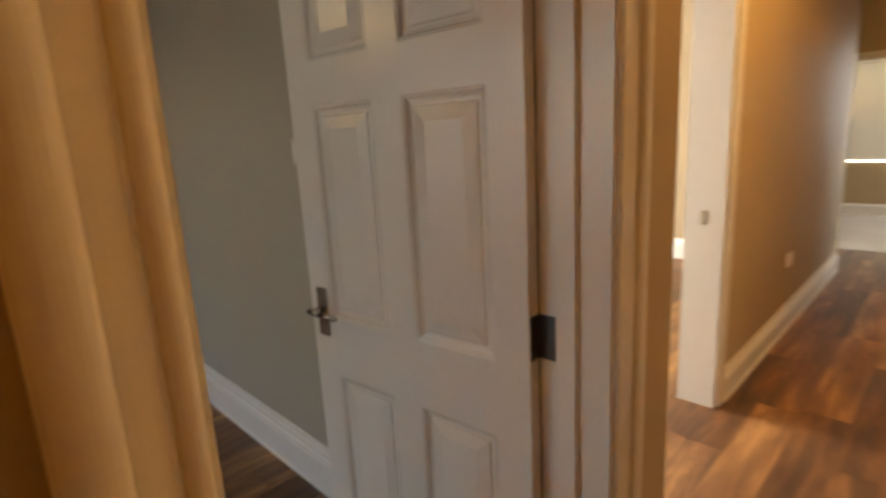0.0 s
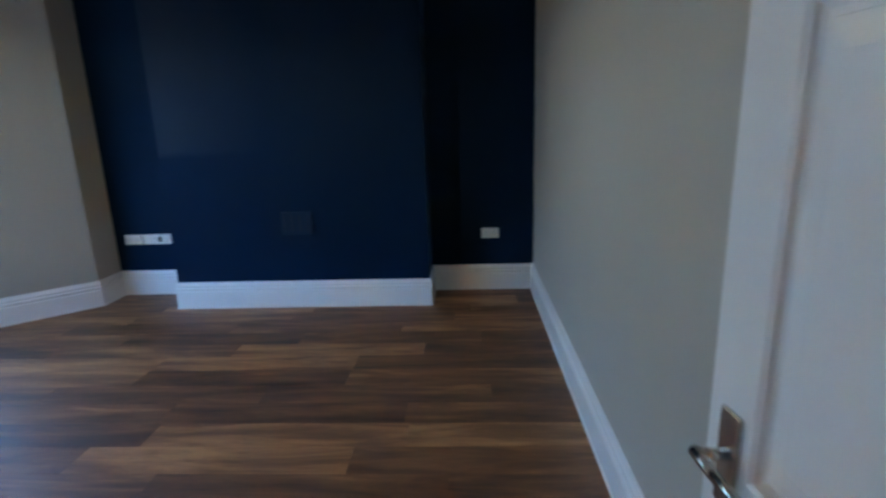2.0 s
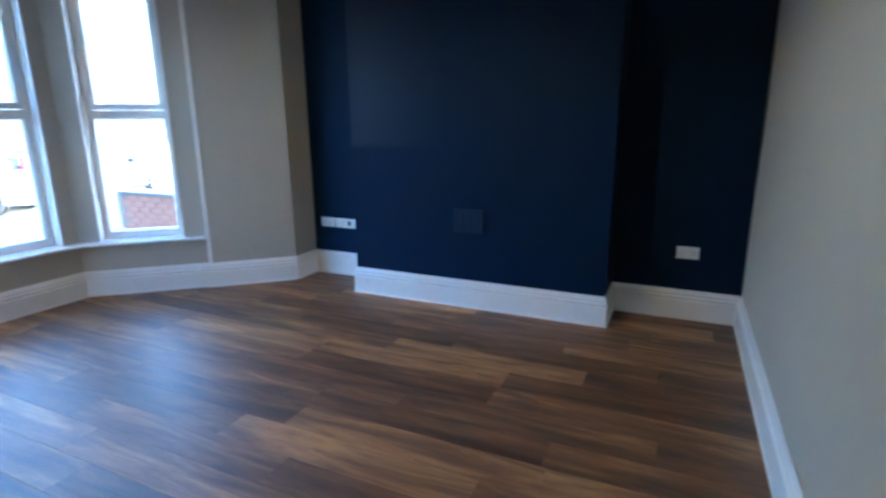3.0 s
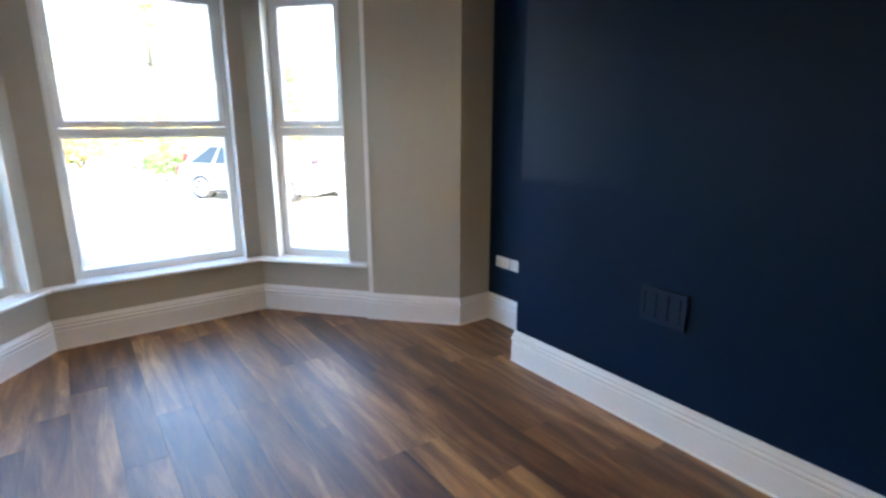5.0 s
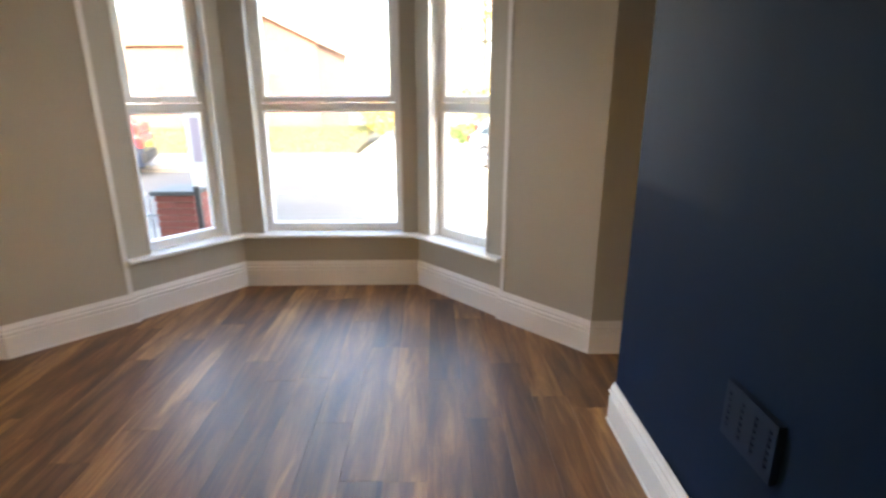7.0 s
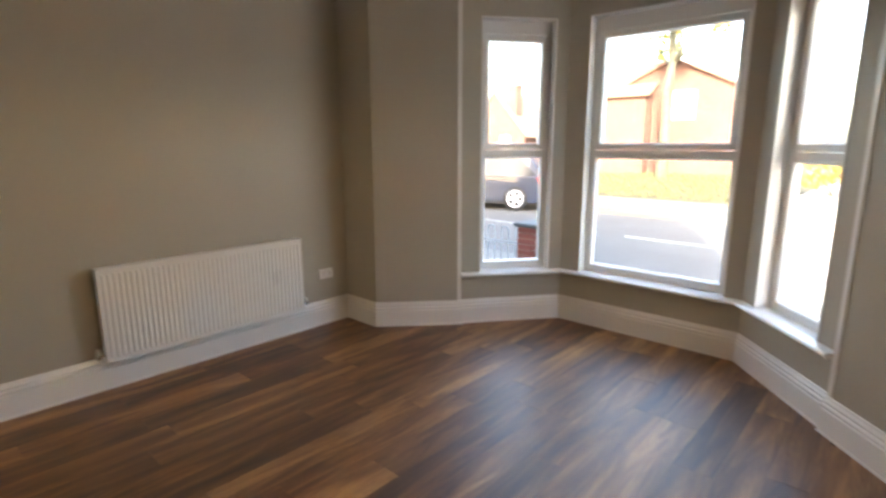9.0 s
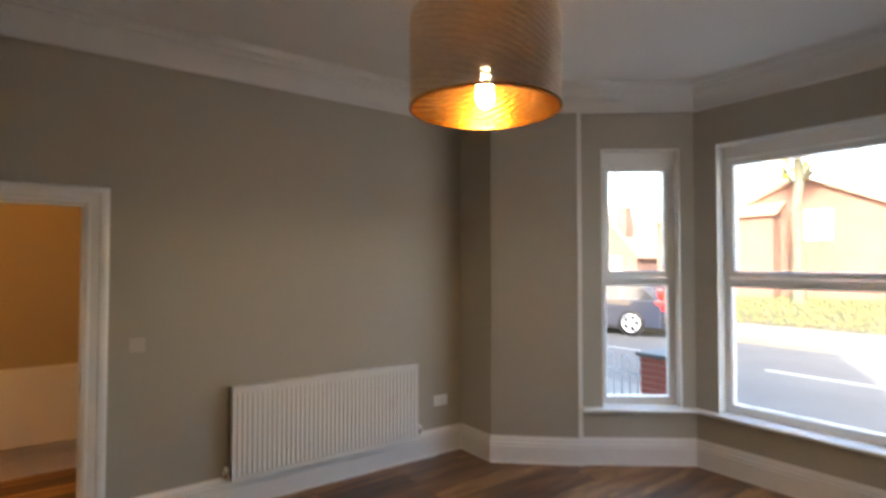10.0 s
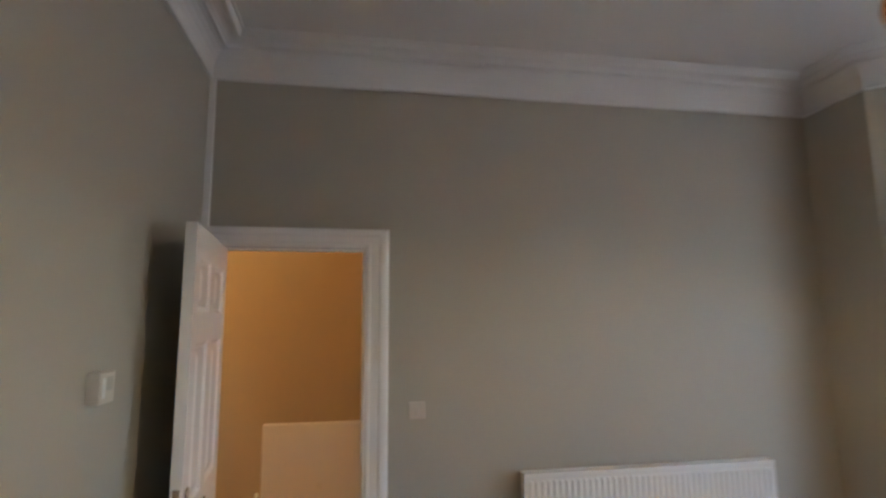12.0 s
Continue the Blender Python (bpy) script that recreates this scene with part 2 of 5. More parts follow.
TAIL = surface("red_tail_light", (0.55, 0.02, 0.02), 0.2, coat=1.0)
PLATE_Y = surface("yellow_number_plate", (0.75, 0.52, 0.03), 0.4)
SIGN_W = surface("white_sign_board", (0.80, 0.80, 0.82), 0.4)
SIGN_P = surface("purple_sign_print", (0.46, 0.40, 0.52), 0.4)


# ---- mesh helpers ----
def finish(bm, name, mats, parent=None, smooth=False):
    bmesh.ops.recalc_face_normals(bm, faces=bm.faces[:])
    me = bpy.data.meshes.new(name)
    bm.to_mesh(me)
    bm.free()
    for m in mats if isinstance(mats, (list, tuple)) else [mats]:
        me.materials.append(m)
    if smooth:
        for p in me.polygons:
            p.use_smooth = True
    ob = new(name, me)
    if parent:
        ob.parent = parent
    return ob


def part(name, bm, material, parent, label="", smooth=False):
    ob = finish(bm, name, material, parent, smooth)
    if label:
        tagged(ob, label)
    return ob


def thing(name, at, label, category, group="", kind="", rz=0.0):
    ob = new(name)
    ob.matrix_basis = pose(*at, 0, 0, rz)
    return tagged(ob, label, category, group, kind)


def box(bm, x0, x1, y0, y1, z0, z1, m=0):
    v = [bm.verts.new((x, y, z)) for z in (z0, z1) for y in (y0, y1) for x in (x0, x1)]
    for q in ((0, 2, 3, 1), (4, 5, 7, 6), (0, 1, 5, 4), (2, 6, 7, 3), (0, 4, 6, 2), (1, 3, 7, 5)):
        bm.faces.new([v[k] for k in q]).material_index = m
    return v


def boxes(*specs, bevel=0.0, seg=2):
    bm = bmesh.new()
    for s in specs:
        box(bm, *s)
    if bevel:
        bmesh.ops.bevel(bm, geom=bm.edges[:], offset=bevel, segments=seg, affect="EDGES", profile=0.5)
    return bm


def tube(bm, a, b, r0, r1=None, n=12, cap=True, m=0):
    r1 = r0 if r1 is None else r1
    a, b = Vector(a), Vector(b)
    q = (b - a).to_track_quat("Z", "Y")
    rings = []
    for p, r in ((a, r0), (b, r1)):
        rings.append([bm.verts.new(p + q @ Vector((r * math.cos(2 * math.pi * k / n), r * math.sin(2 * math.pi * k / n), 0))) for k in range(n)])
    for k in range(n):
        bm.faces.new((rings[0][k], rings[0][(k + 1) % n], rings[1][(k + 1) % n], rings[1][k])).material_index = m
    if cap:
        bm.faces.new(rings[0][::-1]).material_index = m
        bm.faces.new(rings[1]).material_index = m


def lathe(bm, prof, n=24, centre=(0, 0, 0), m=0):
    """prof: (radius, z) from bottom to top, turned about the z axis."""
    rings = []
    for r, z in prof:
        rings.append([bm.verts.new((centre[0] + r * math.cos(2 * math.pi * k / n), centre[1] + r * math.sin(2 * math.pi * k / n), centre[2] + z)) for k in range(n)])
    for lo, hi in zip(rings, rings[1:]):
        for k in range(n):
            bm.faces.new((lo[k], lo[(k + 1) % n], hi[(k + 1) % n], hi[k])).material_index = m


def offset_path(pts, d, closed=False):
    """Path moved to its right hand side by d (or by a list of d, one a segment), mitred."""
    n = len(pts)
    segs = n if closed else n - 1
    dd = d if isinstance(d, (list, tuple)) else [d] * segs
    lines = []
    for i in range(segs):
        a, b = Vector(pts[i]), Vector(pts[(i + 1) % n])
        u = (b - a).normalized()
        lines.append((a + Vector((u.y, -u.x)) * dd[i], u))
    out = []
    for i in range(n):
        if not closed and i == 0:
            out.append(lines[0][0])
        elif not closed and i == n - 1:
            a, b = Vector(pts[-2]), Vector(pts[-1])
            out.append(lines[-1][0] + lines[-1][1] * (b - a).length)
        else:
            (p, u), (q, w) = lines[i - 1], lines[i % segs]
            den = u.x * w.y - u.y * w.x
            k = ((q - p).x * w.y - (q - p).y * w.x) / den if abs(den) > 1e-6 else 0
            out.append(p + u * k)
    return out


def sweep(bm, pts, prof, closed=False):
    """prof: closed outline of (distance into the room, z), run along pts with mitred corners."""
    cols = [[(o.x, o.y, z) for o in offset_path(pts, d, closed)] for d, z in prof]
    n, k = len(pts), len(prof)
    vs = [[bm.verts.new(cols[j][i]) for j in range(k)] for i in range(n)]
    for i in range(n if closed else n - 1):
        for j in range(k):
            bm.faces.new((vs[i][j], vs[i][(j + 1) % k], vs[(i + 1) % n][(j + 1) % k], vs[(i + 1) % n][j]))
    if not closed:
        bm.faces.new(vs[0])
        bm.faces.new(vs[-1][::-1])


def wall(name, a, b, oa, ob, z0, z1, mat, holes=(), t=None, label=""):
    """A wall from a to b (room face) with outer corners oa, ob; holes: (s0, s1, z0, z1) go through it."""
    a, b, oa, ob = (Vector(p) for p in (a, b, oa, ob))
    L = (b - a).length
    u = (b - a) / L
    nrm = Vector((-u.y, u.x))
    th = (oa - a).dot(nrm)
    S = sorted({0.0, L, *[h[0] for h in holes], *[h[1] for h in holes]})
    Z = sorted({z0, z1, *[h[2] for h in holes], *[h[3] for h in holes]})
    bm = bmesh.new()
    F, B = {}, {}
    for i, s in enumerate(S):
        for j, z in enumerate(Z):
            p = a + u * s
            q = oa if i == 0 else ob if i == len(S) - 1 else p + nrm * th
            F[i, j], B[i, j] = bm.verts.new((p.x, p.y, z)), bm.verts.new((q.x, q.y, z))

    def solid(i, j):
        if not (0 <= i < len(S) - 1 and 0 <= j < len(Z) - 1):
            return False
        s, z = (S[i] + S[i + 1]) / 2, (Z[j] + Z[j + 1]) / 2
        return not any(h[0] < s < h[1] and h[2] < z < h[3] for h in holes)

    for i in range(len(S) - 1):
        for j in range(len(Z) - 1):
            if not solid(i, j):
                continue
            c = ((i, j), (i + 1, j), (i + 1, j + 1), (i, j + 1))
            bm.faces.new([F[k] for k in c])
            bm.faces.new([B[k] for k in c][::-1])
            for (p, q), (di, dj) in zip(zip(c, c[1:] + c[:1]), ((0, -1), (1, 0), (0, 1), (-1, 0))):
                if not solid(i + di, j + dj):
                    bm.faces.new((F[p], B[p], B[q], F[q]))
    for v in [v for v in bm.verts if not v.link_faces]:
        bm.verts.remove(v)
    return tagged(finish(bm, name, mat), label, "wall", "", "structure")


def prism(bm, pts, z0, z1, m=0):
    lo = [bm.verts.new((p[0], p[1], z0)) for p in pts]
    hi = [bm.verts.new((p[0], p[1], z1)) for p in pts]
    bm.faces.new(lo[::-1]).material_index = m
    bm.faces.new(hi).material_index = m
    for k in range(len(pts)):
        bm.faces.new((lo[k], lo[(k + 1) % len(pts)], hi[(k + 1) % len(pts)], hi[k])).material_index = m


# ---- the front room ----
H = 3.10
SE, SW = (1.034, 0.78), (-2.612, 0.78)
P = [SE, SW, (-2.612, 1.190), (-3.155, 1.692), (-3.175, 1.675), (-3.910, 2.250), (-3.910, 3.740), (-3.175, 4.380), (-3.155, 4.363),
     (-2.612, 4.866), (-2.612, 5.167), (-1.875, 5.167), (-1.875, 4.775), (0.172, 4.775), (0.172, 5.167), (1.034, 5.167)]
THICK = [0.16, 0.3, 0.3, 0.25, 0.20, 0.20, 0.20, 0.25, 0.3, 0.3, 0.28, 0.2, 0.2, 0.2, 0.28, 0.198]
OUT = offset_path(P, [-t for t in THICK], True)
# the two short steps beside the bay share their neighbours' outer corners
OUT[3] = OUT[4] = Vector((-3.28, 1.50))
OUT[7] = OUT[8] = Vector((-3.28, 4.56))
DOOR_X0, DOOR_X1, DOOR_Z = 0.200, 0.945, 2.0
WIN_Z0, WIN_Z1 = 0.462, 2.60
SIDE_S0, SIDE_S1 = 0.17, 0.82
MID_Y0, MID_Y1 = 2.43, 3.62
south_holes = [(SE[0] - DOOR_X1 - 0.03, SE[0] - DOOR_X0 + 0.03, -0.02, DOOR_Z + 0.03)]
LS, LN = (Vector(P[5]) - Vector(P[4])).length, (Vector(P[7]) - Vector(P[6])).length
HOLES = {0: south_holes, 4: [(SIDE_S0, SIDE_S1, WIN_Z0 - 0.018, WIN_Z1)], 5: [(MID_Y0 - P[5][1], MID_Y1 - P[5][1], WIN_Z0 - 0.018, WIN_Z1)],
         6: [(LN - SIDE_S1, LN - SIDE_S0, WIN_Z0 - 0.018, WIN_Z1)]}
WALLNAMES = ["wall_south", "wall_west_a", "wall_pier_south", "wall_step_south", "wall_bay_south", "wall_bay_west", "wall_bay_north", "wall_step_north",
             "wall_pier_north", "wall_west_b", "wall_alcove_west", "wall_breast_west", "wall_breast", "wall_breast_east", "wall_alcove_east", "wall_east"]
for i, nm in enumerate(WALLNAMES):
    j = (i + 1) % len(P)
    navy = 10 <= i <= 14
    wall(nm, P[i], P[j], OUT[i], OUT[j], -0.02, H + 0.02, (NAVY_COAT if nm == "wall_breast" else NAVY) if navy else TAUPE, HOLES.get(i, ()),
         label="navy blue painted plaster wall" if navy else "taupe grey painted plaster wall")

ceil = bmesh.new()
prism(ceil, [(p.x, p.y) for p in OUT], H, H + 0.2)
tagged(finish(ceil, "ceiling", CEIL), "flat white painted plaster ceiling", "ceiling", "", "structure")

SKIRT = [(0, 0), (0.027, 0), (0.0265, 0.007), (0.022, 0.009), (0.020, 0.012), (0.020, 0.138), (0.017, 0.141), (0.014, 0.145), (0.014, 0.150), (0.021, 0.152), (0.025, 0.157), (0.026, 0.163), (0.024, 0.169),
         (0.019, 0.172), (0.015, 0.174), (0.015, 0.180), (0.018, 0.183), (0.018, 0.190), (0.013, 0.198), (0.009, 0.206), (0.008, 0.213), (0.005, 0.218), (0, 0.218)]
bm = bmesh.new()
sweep(bm, [(DOOR_X0 - 0.1305, 0.78)] + P[1:] + [SE, (DOOR_X1 + 0.0825, 0.78)], SKIRT)
tagged(finish(bm, "baseboard", GLOSS), "tall white moulded skirting board with grooved top", "baseboard", "", "structure")

CORN = [(0, 2.900), (0.014, 2.900), (0.019, 2.908), (0.019, 2.916), (0.012, 2.920), (0.012, 2.936), (0.016, 2.966), (0.026, 2.998), (0.042, 3.026), (0.060, 3.044), (0.078, 3.052), (0.082, 3.044), (0.096, 3.044), (0.100, 3.060),
        (0.116, 3.070), (0.134, 3.074), (0.152, 3.076), (0.158, 3.066), (0.178, 3.064), (0.188, 3.078), (0.192, 3.090), (0.204, 3.092), (0.208, H + 0.004), (0, H + 0.004)]
bm = bmesh.new()
sweep(bm, P, CORN, True)
tagged(finish(bm, "cornice", CEIL), "white moulded plaster cornice round the ceiling", "cornice", "", "structure")

# painted corner boxing above the door
bm = boxes((0.998, 1.0335, 0.7805, 0.803, 0.2185, 2.9005), bevel=0.004)
tagged(finish(bm, "corner_trim", GLOSS), "slim white painted trim in the room corner", "trim", "", "structure")


# ---- doorway ----
def architrave(name, y, out, wl, wr, wt):
    """Moulded casing round the doorway on the wall face at y; out is +1 or -1, the way it stands proud."""
    arc = lambda c, r, h, s: [(c - r * math.cos(math.pi * k / s), h + 0.8 * r * math.sin(math.pi * k / s)) for k in range(s + 1)]
    prof = [(0, 0.006)] + arc(0.009, 0.008, 0.008, 8) + [(0.020, 0.010), (0.026, 0.011), (0.034, 0.013), (0.040, 0.014)] + arc(0.058, 0.016, 0.014, 12) + [(0.076, 0.010)]
    prof = [(d / 0.076, h) for d, h in prof]
    x0, x1, z1 = DOOR_X0 - 0.008, DOOR_X1 + 0.008, DOOR_Z + 0.008
    bm = bmesh.new()
    rows = []
    for k, z in ((0, 0), (0, 1), (1, 1), (1, 0)):
        ring = []
        for d, h in [(0, -0.001)] + prof + [(1.0, -0.001)]:
            ring.append(bm.verts.new(((x0 - d * wl) if k == 0 else (x1 + d * wr), y + out * h, (z1 + d * wt) if z else 0.0)))
        rows.append(ring)
    n = len(rows[0])
    for i in range(3):
        for j in range(n):
            bm.faces.new((rows[i][j], rows[i][(j + 1) % n], rows[i + 1][(j + 1) % n], rows[i + 1][j]))
    bm.faces.new(rows[0])
    bm.faces.new(rows[3])
    return tagged(finish(bm, name, GLOSS), "white moulded door architrave", "trim", "", "structure")


architrave("trim_architrave_room", 0.78, 1, 0.120, 0.074, 0.095)
architrave("trim_architrave_hall", 0.62, -1, 0.112, 0.112, 0.095)
bm = bmesh.new()
box(bm, DOOR_X0 - 0.0295, DOOR_X0, 0.6185, 0.7815, 0, DOOR_Z + 0.0295)
box(bm, DOOR_X1, DOOR_X1 + 0.0295, 0.6185, 0.7815, 0, DOOR_Z + 0.0295)
box(bm, DOOR_X0, DOOR_X1, 0.6185, 0.7815, DOOR_Z, DOOR_Z + 0.0295)
box(bm, DOOR_X0, DOOR_X0 + 0.013, 0.690, 0.735, 0, DOOR_Z - 0.013)
box(bm, DOOR_X1 - 0.013, DOOR_X1, 0.690, 0.735, 0, DOOR_Z - 0.013)
box(bm, DOOR_X0, DOOR_X1, 0.690, 0.735, DOOR_Z - 0.013, DOOR_Z)
tagged(finish(bm, "trim_door_lining", GLOSS), "white painted door lining with stop bead", "trim", "", "structure")


DOOR_SWING = 5.1


def panel_door(name, at, rz, label):
    """Six-panel leaf: hinge edge at the origin, leaf along +x, faces at y 0 and 0.04."""
    W, T, Z1 = 0.765, 0.040, 1.985
    d = thing(name, at, label, "door", rz=rz)
    xs = [(0.090, 0.330), (0.430, 0.668)]
    zs = [(0.20, 0.745), (0.93, 1.535), (1.650, 1.865)]
    bm = bmesh.new()
    grid_x = [0, xs[0][0], xs[0][1], xs[1][0], xs[1][1], W]
    grid_z = [0.008, *[z for p in zs for z in p], Z1]
    for f, yy in ((0, 0.0), (1, T)):
        for i in range(5):
            for j in range(len(grid_z) - 1):
                a, b, c, e = grid_x[i], grid_x[i + 1], grid_z[j], grid_z[j + 1]
                hole = i in (1, 3) and j in (1, 3, 5)
                sgn = 1 if f == 0 else -1
                if not hole:
                    bm.faces.new([bm.verts.new(p) for p in ((a, yy, c), (b, yy, c), (b, yy, e), (a, yy, e))])
                else:
                    steps = ((0.0, 0.0), (0.005, 0.0025), (0.008, 0.0035), (0.012, 0.0095), (0.020, 0.0130), (0.030, 0.0130))
                    rings = [[bm.verts.new((x, yy + sgn * dep, z)) for x, z in ((a + o, c + o), (b - o, c + o), (b - o, e - o), (a + o, e - o))] for o, dep in steps]
                    for lo, hi in zip(rings, rings[1:]):
                        for k in range(4):
                            bm.faces.new((lo[k], lo[(k + 1) % 4], hi[(k + 1) % 4], hi[k]))
                    bm.faces.new(rings[-1])
    for a, b in (((0, 0), (0, T)), ((W, 0), (W, T))):
        bm.faces.new([bm.verts.new(p) for p in ((a[0], a[1], 0.008), (b[0], b[1], 0.008), (b[0], b[1], Z1), (a[0], a[1], Z1))])
    for z in (0.008, Z1):
        bm.faces.new([bm.verts.new(p) for p in ((0, 0, z), (W, 0, z), (W, T, z), (0, T, z))])
    bmesh.ops.remove_doubles(bm, verts=bm.verts[:], dist=1e-5)
    part("leaf", bm, GLOSS, d)
    for a, b in xs:
        for c, e in zs:
            bm = bmesh.new()
            for yy, sgn in ((0.0127, -1), (T - 0.0127, 1)):
                rings = [[bm.verts.new((x, yy + sgn * dep, z)) for x, z in ((a + o, c + o), (b - o, c + o), (b - o, e - o), (a + o, e - o))] for o, dep in ((0.028, 0), (0.031, 0.0035), (0.060, 0.0095), (0.063, 0.0105), (0.067, 0.0105))]
                for lo, hi in zip(rings, rings[1:]):
                    for k in range(4):
                        bm.faces.new((lo[k], lo[(k + 1) % 4], hi[(k + 1) % 4], hi[k]))
                bm.faces.new(rings[-1])
                bm.faces.new(rings[0][::-1])
            part("panel", bm, GLOSS, d)
    for yy, sgn in ((0.0, -1), (T, 1)):
        bm = bmesh.new()
        lo, hi = sorted((yy - sgn * 0.001, yy + sgn * 0.008))
        box(bm, W - 0.082, W - 0.036, lo, hi, 0.868, 1.018)
        bmesh.ops.bevel(bm, geom=bm.edges[:], offset=0.003, segments=2, affect="EDGES")
        hd = part("handle_plate", bm, CHROME, d, "chrome handle backplate")
        bm = bmesh.new()
        tube(bm, (W - 0.059, yy + sgn * 0.006, 0.953), (W - 0.059, yy + sgn * 0.048, 0.953), 0.009, n=14)
        tube(bm, (W - 0.048, yy + sgn * 0.046, 0.953), (W - 0.100, yy + sgn * 0.049, 0.953), 0.0095, 0.0085, n=14)
        tube(bm, (W - 0.100, yy + sgn * 0.049, 0.953), (W - 0.165, yy + sgn * 0.044, 0.949), 0.0085, 0.007, n=14)
        part("lever", bm, CHROME, hd, "chrome lever handle", True)
    bm = boxes((W - 0.002, W + 0.0012, 0.008, 0.032, 0.850, 1.030), bevel=0.0008)
    part("latch_plate", bm, CHROME, d)
    for z in (0.22, 1.00, 1.76):
        bm = bmesh.new()
        tube(bm, (-0.004, -0.004, z - 0.05), (-0.004, -0.004, z + 0.05), 0.0055, n=12)
        box(bm, -0.0016, 0.001, 0.002, 0.036, z - 0.05, z + 0.05)
        for k in (-0.034, 0.0, 0.034):
            tube(bm, (-0.0024, 0.020, z + k), (-0.0012, 0.020, z + k), 0.0045, n=10)
        n0 = len(bm.verts)
        box(bm, -0.042, -0.006, -0.002, 0.0012, z - 0.05, z + 0.05)
        for k in (-0.034, 0.0, 0.034):
            tube(bm, (-0.024, 0.001, z + k), (-0.024, 0.0022, z + k), 0.0045, n=10)
        bm.verts.ensure_lookup_table()
        turn = Matrix.Rotation(-radians(DOOR_SWING), 3, "Z")
        for v in bm.verts[n0:]:
            v.co = turn @ v.co
        part("hinge", bm, STEEL, d, "dull steel butt hinge")
    return d


# open into the room, standing almost square to the doorway
door = panel_door("door_1", (0.890, 0.797, 0.0), 90.0, "white six-panel interior door standing open into the room")
tagged(door, kind="structure")
# the leaf's hall face looks west; it stands a few degrees short of square
SWING = radians(DOOR_SWING)
door.matrix_basis = Matrix(((-math.sin(SWING), -math.cos(SWING), 0, 0.9435), (math.cos(SWING), -math.sin(SWING), 0, 0.786), (0, 0, 1, 0), (0, 0, 0, 1)))


# ---- bay windows, linings, sills ----
def window(name, width, label):
    """Two-light window in local axes: x along the wall from 0 to width, y outward, z up from the sill."""
    w = thing(name, (0, 0, 0), label, "window", kind="structure")
    hgt = WIN_Z1 - WIN_Z0
    tr0, tr1 = 1.470 - WIN_Z0, 1.560 - WIN_Z0

    def frame_part(nm, x0, x1, z0, z1, y0, y1, wd, lab=""):
        bm = bmesh.new()
        o = [(x0, z0), (x1, z0), (x1, z1), (x0, z1)]
        i1 = [(x0 + wd, z0 + wd), (x1 - wd, z0 + wd), (x1 - wd, z1 - wd), (x0 + wd, z1 - wd)]
        i2 = [(x0 + wd + 0.010, z0 + wd + 0.010), (x1 - wd - 0.010, z0 + wd + 0.010), (x1 - wd - 0.010, z1 - wd - 0.010), (x0 + wd + 0.010, z1 - wd - 0.010)]
        rings = [[bm.verts.new((x, y, z)) for x, z in pts] for pts, y in ((o, y1), (o, y0 + 0.004), (([(x0 + 0.004, z0 + 0.004), (x1 - 0.004, z0 + 0.004), (x1 - 0.004, z1 - 0.004), (x0 + 0.004, z1 - 0.004)]), y0), (i1, y0), (i2, y0 + 0.014), (i2, y1))]
        rings.append(rings[0])
        for lo, hi in zip(rings, rings[1:]):
            for k in range(4):
                bm.faces.new((lo[k], lo[(k + 1) % 4], hi[(k + 1) % 4], hi[k]))
        return part(nm, bm, UPVC, w, lab)

    bm = bmesh.new()
    head = 0.062
    for s in ((0.002, 0.052, 0.10, 0.165, 0.002, hgt - 0.002), (width - 0.052, width - 0.002, 0.10, 0.165, 0.002, hgt - 0.002), (0.052, width - 0.052, 0.10, 0.165, hgt - 0.055 - head, hgt - 0.002),
              (0.052, width - 0.052, 0.10, 0.165, 0.002, 0.055), (0.052, width - 0.052, 0.10, 0.165, tr0, tr1 - 0.03)):
        box(bm, *s)
    part("window_frame", bm, UPVC, w, "white plastic window frame")
    frame_part("sash", 0.046, width - 0.046, tr1 - 0.026, hgt - 0.062 - head, 0.088, 0.150, 0.042, "white top-hung opening sash")
    frame_part("bead", 0.046, width - 0.046, 0.049, tr0 + 0.008, 0.094, 0.150, 0.012)
    for z0, z1, nm in ((0.058, tr0 + 0.002, "pane"), (tr1 - 0.002, hgt - 0.100 - head, "pane")):
        bm = boxes((0.056, width - 0.056, 0.124, 0.128, z0, z1))
        g = part(nm, bm, GLASS, w)
        g.visible_shadow = False
    bm = bmesh.new()
    c = width / 2
    box(bm, c - 0.035, c + 0.035, 0.076, 0.089, tr1 - 0.028, tr1 - 0.008)
    box(bm, c - 0.012, c + 0.085, 0.062, 0.076, tr1 - 0.026, tr1 - 0.011)
    bmesh.ops.bevel(bm, geom=bm.edges[:], offset=0.003, segments=2, affect="EDGES")
    part("window_handle", bm, PLASTIC, w, "white window catch")
    bm = bmesh.new()
    tk = 0.010
    box(bm, 0.0005, tk, -0.004, 0.10, 0.0, hgt)
    box(bm, width - tk, width - 0.0005, -0.004, 0.10, 0.0, hgt)
    box(bm, tk, width - tk, -0.004, 0.10, hgt - tk, hgt - 0.0005)
    part("window_lining", bm, GLOSS, w, "white painted reveal lining")
    return w


def along(a, b, s, z):
    """Pose at s metres from a towards b, x along the wall and y outward."""
    a, b = Vector(a), Vector(b)
    u = (b - a).normalized()
    n = Vector((-u.y, u.x))
    p = a + u * s
    return Matrix(((u.x, n.x, 0, p.x), (u.y, n.y, 0, p.y), (0, 0, 1, z), (0, 0, 0, 1)))


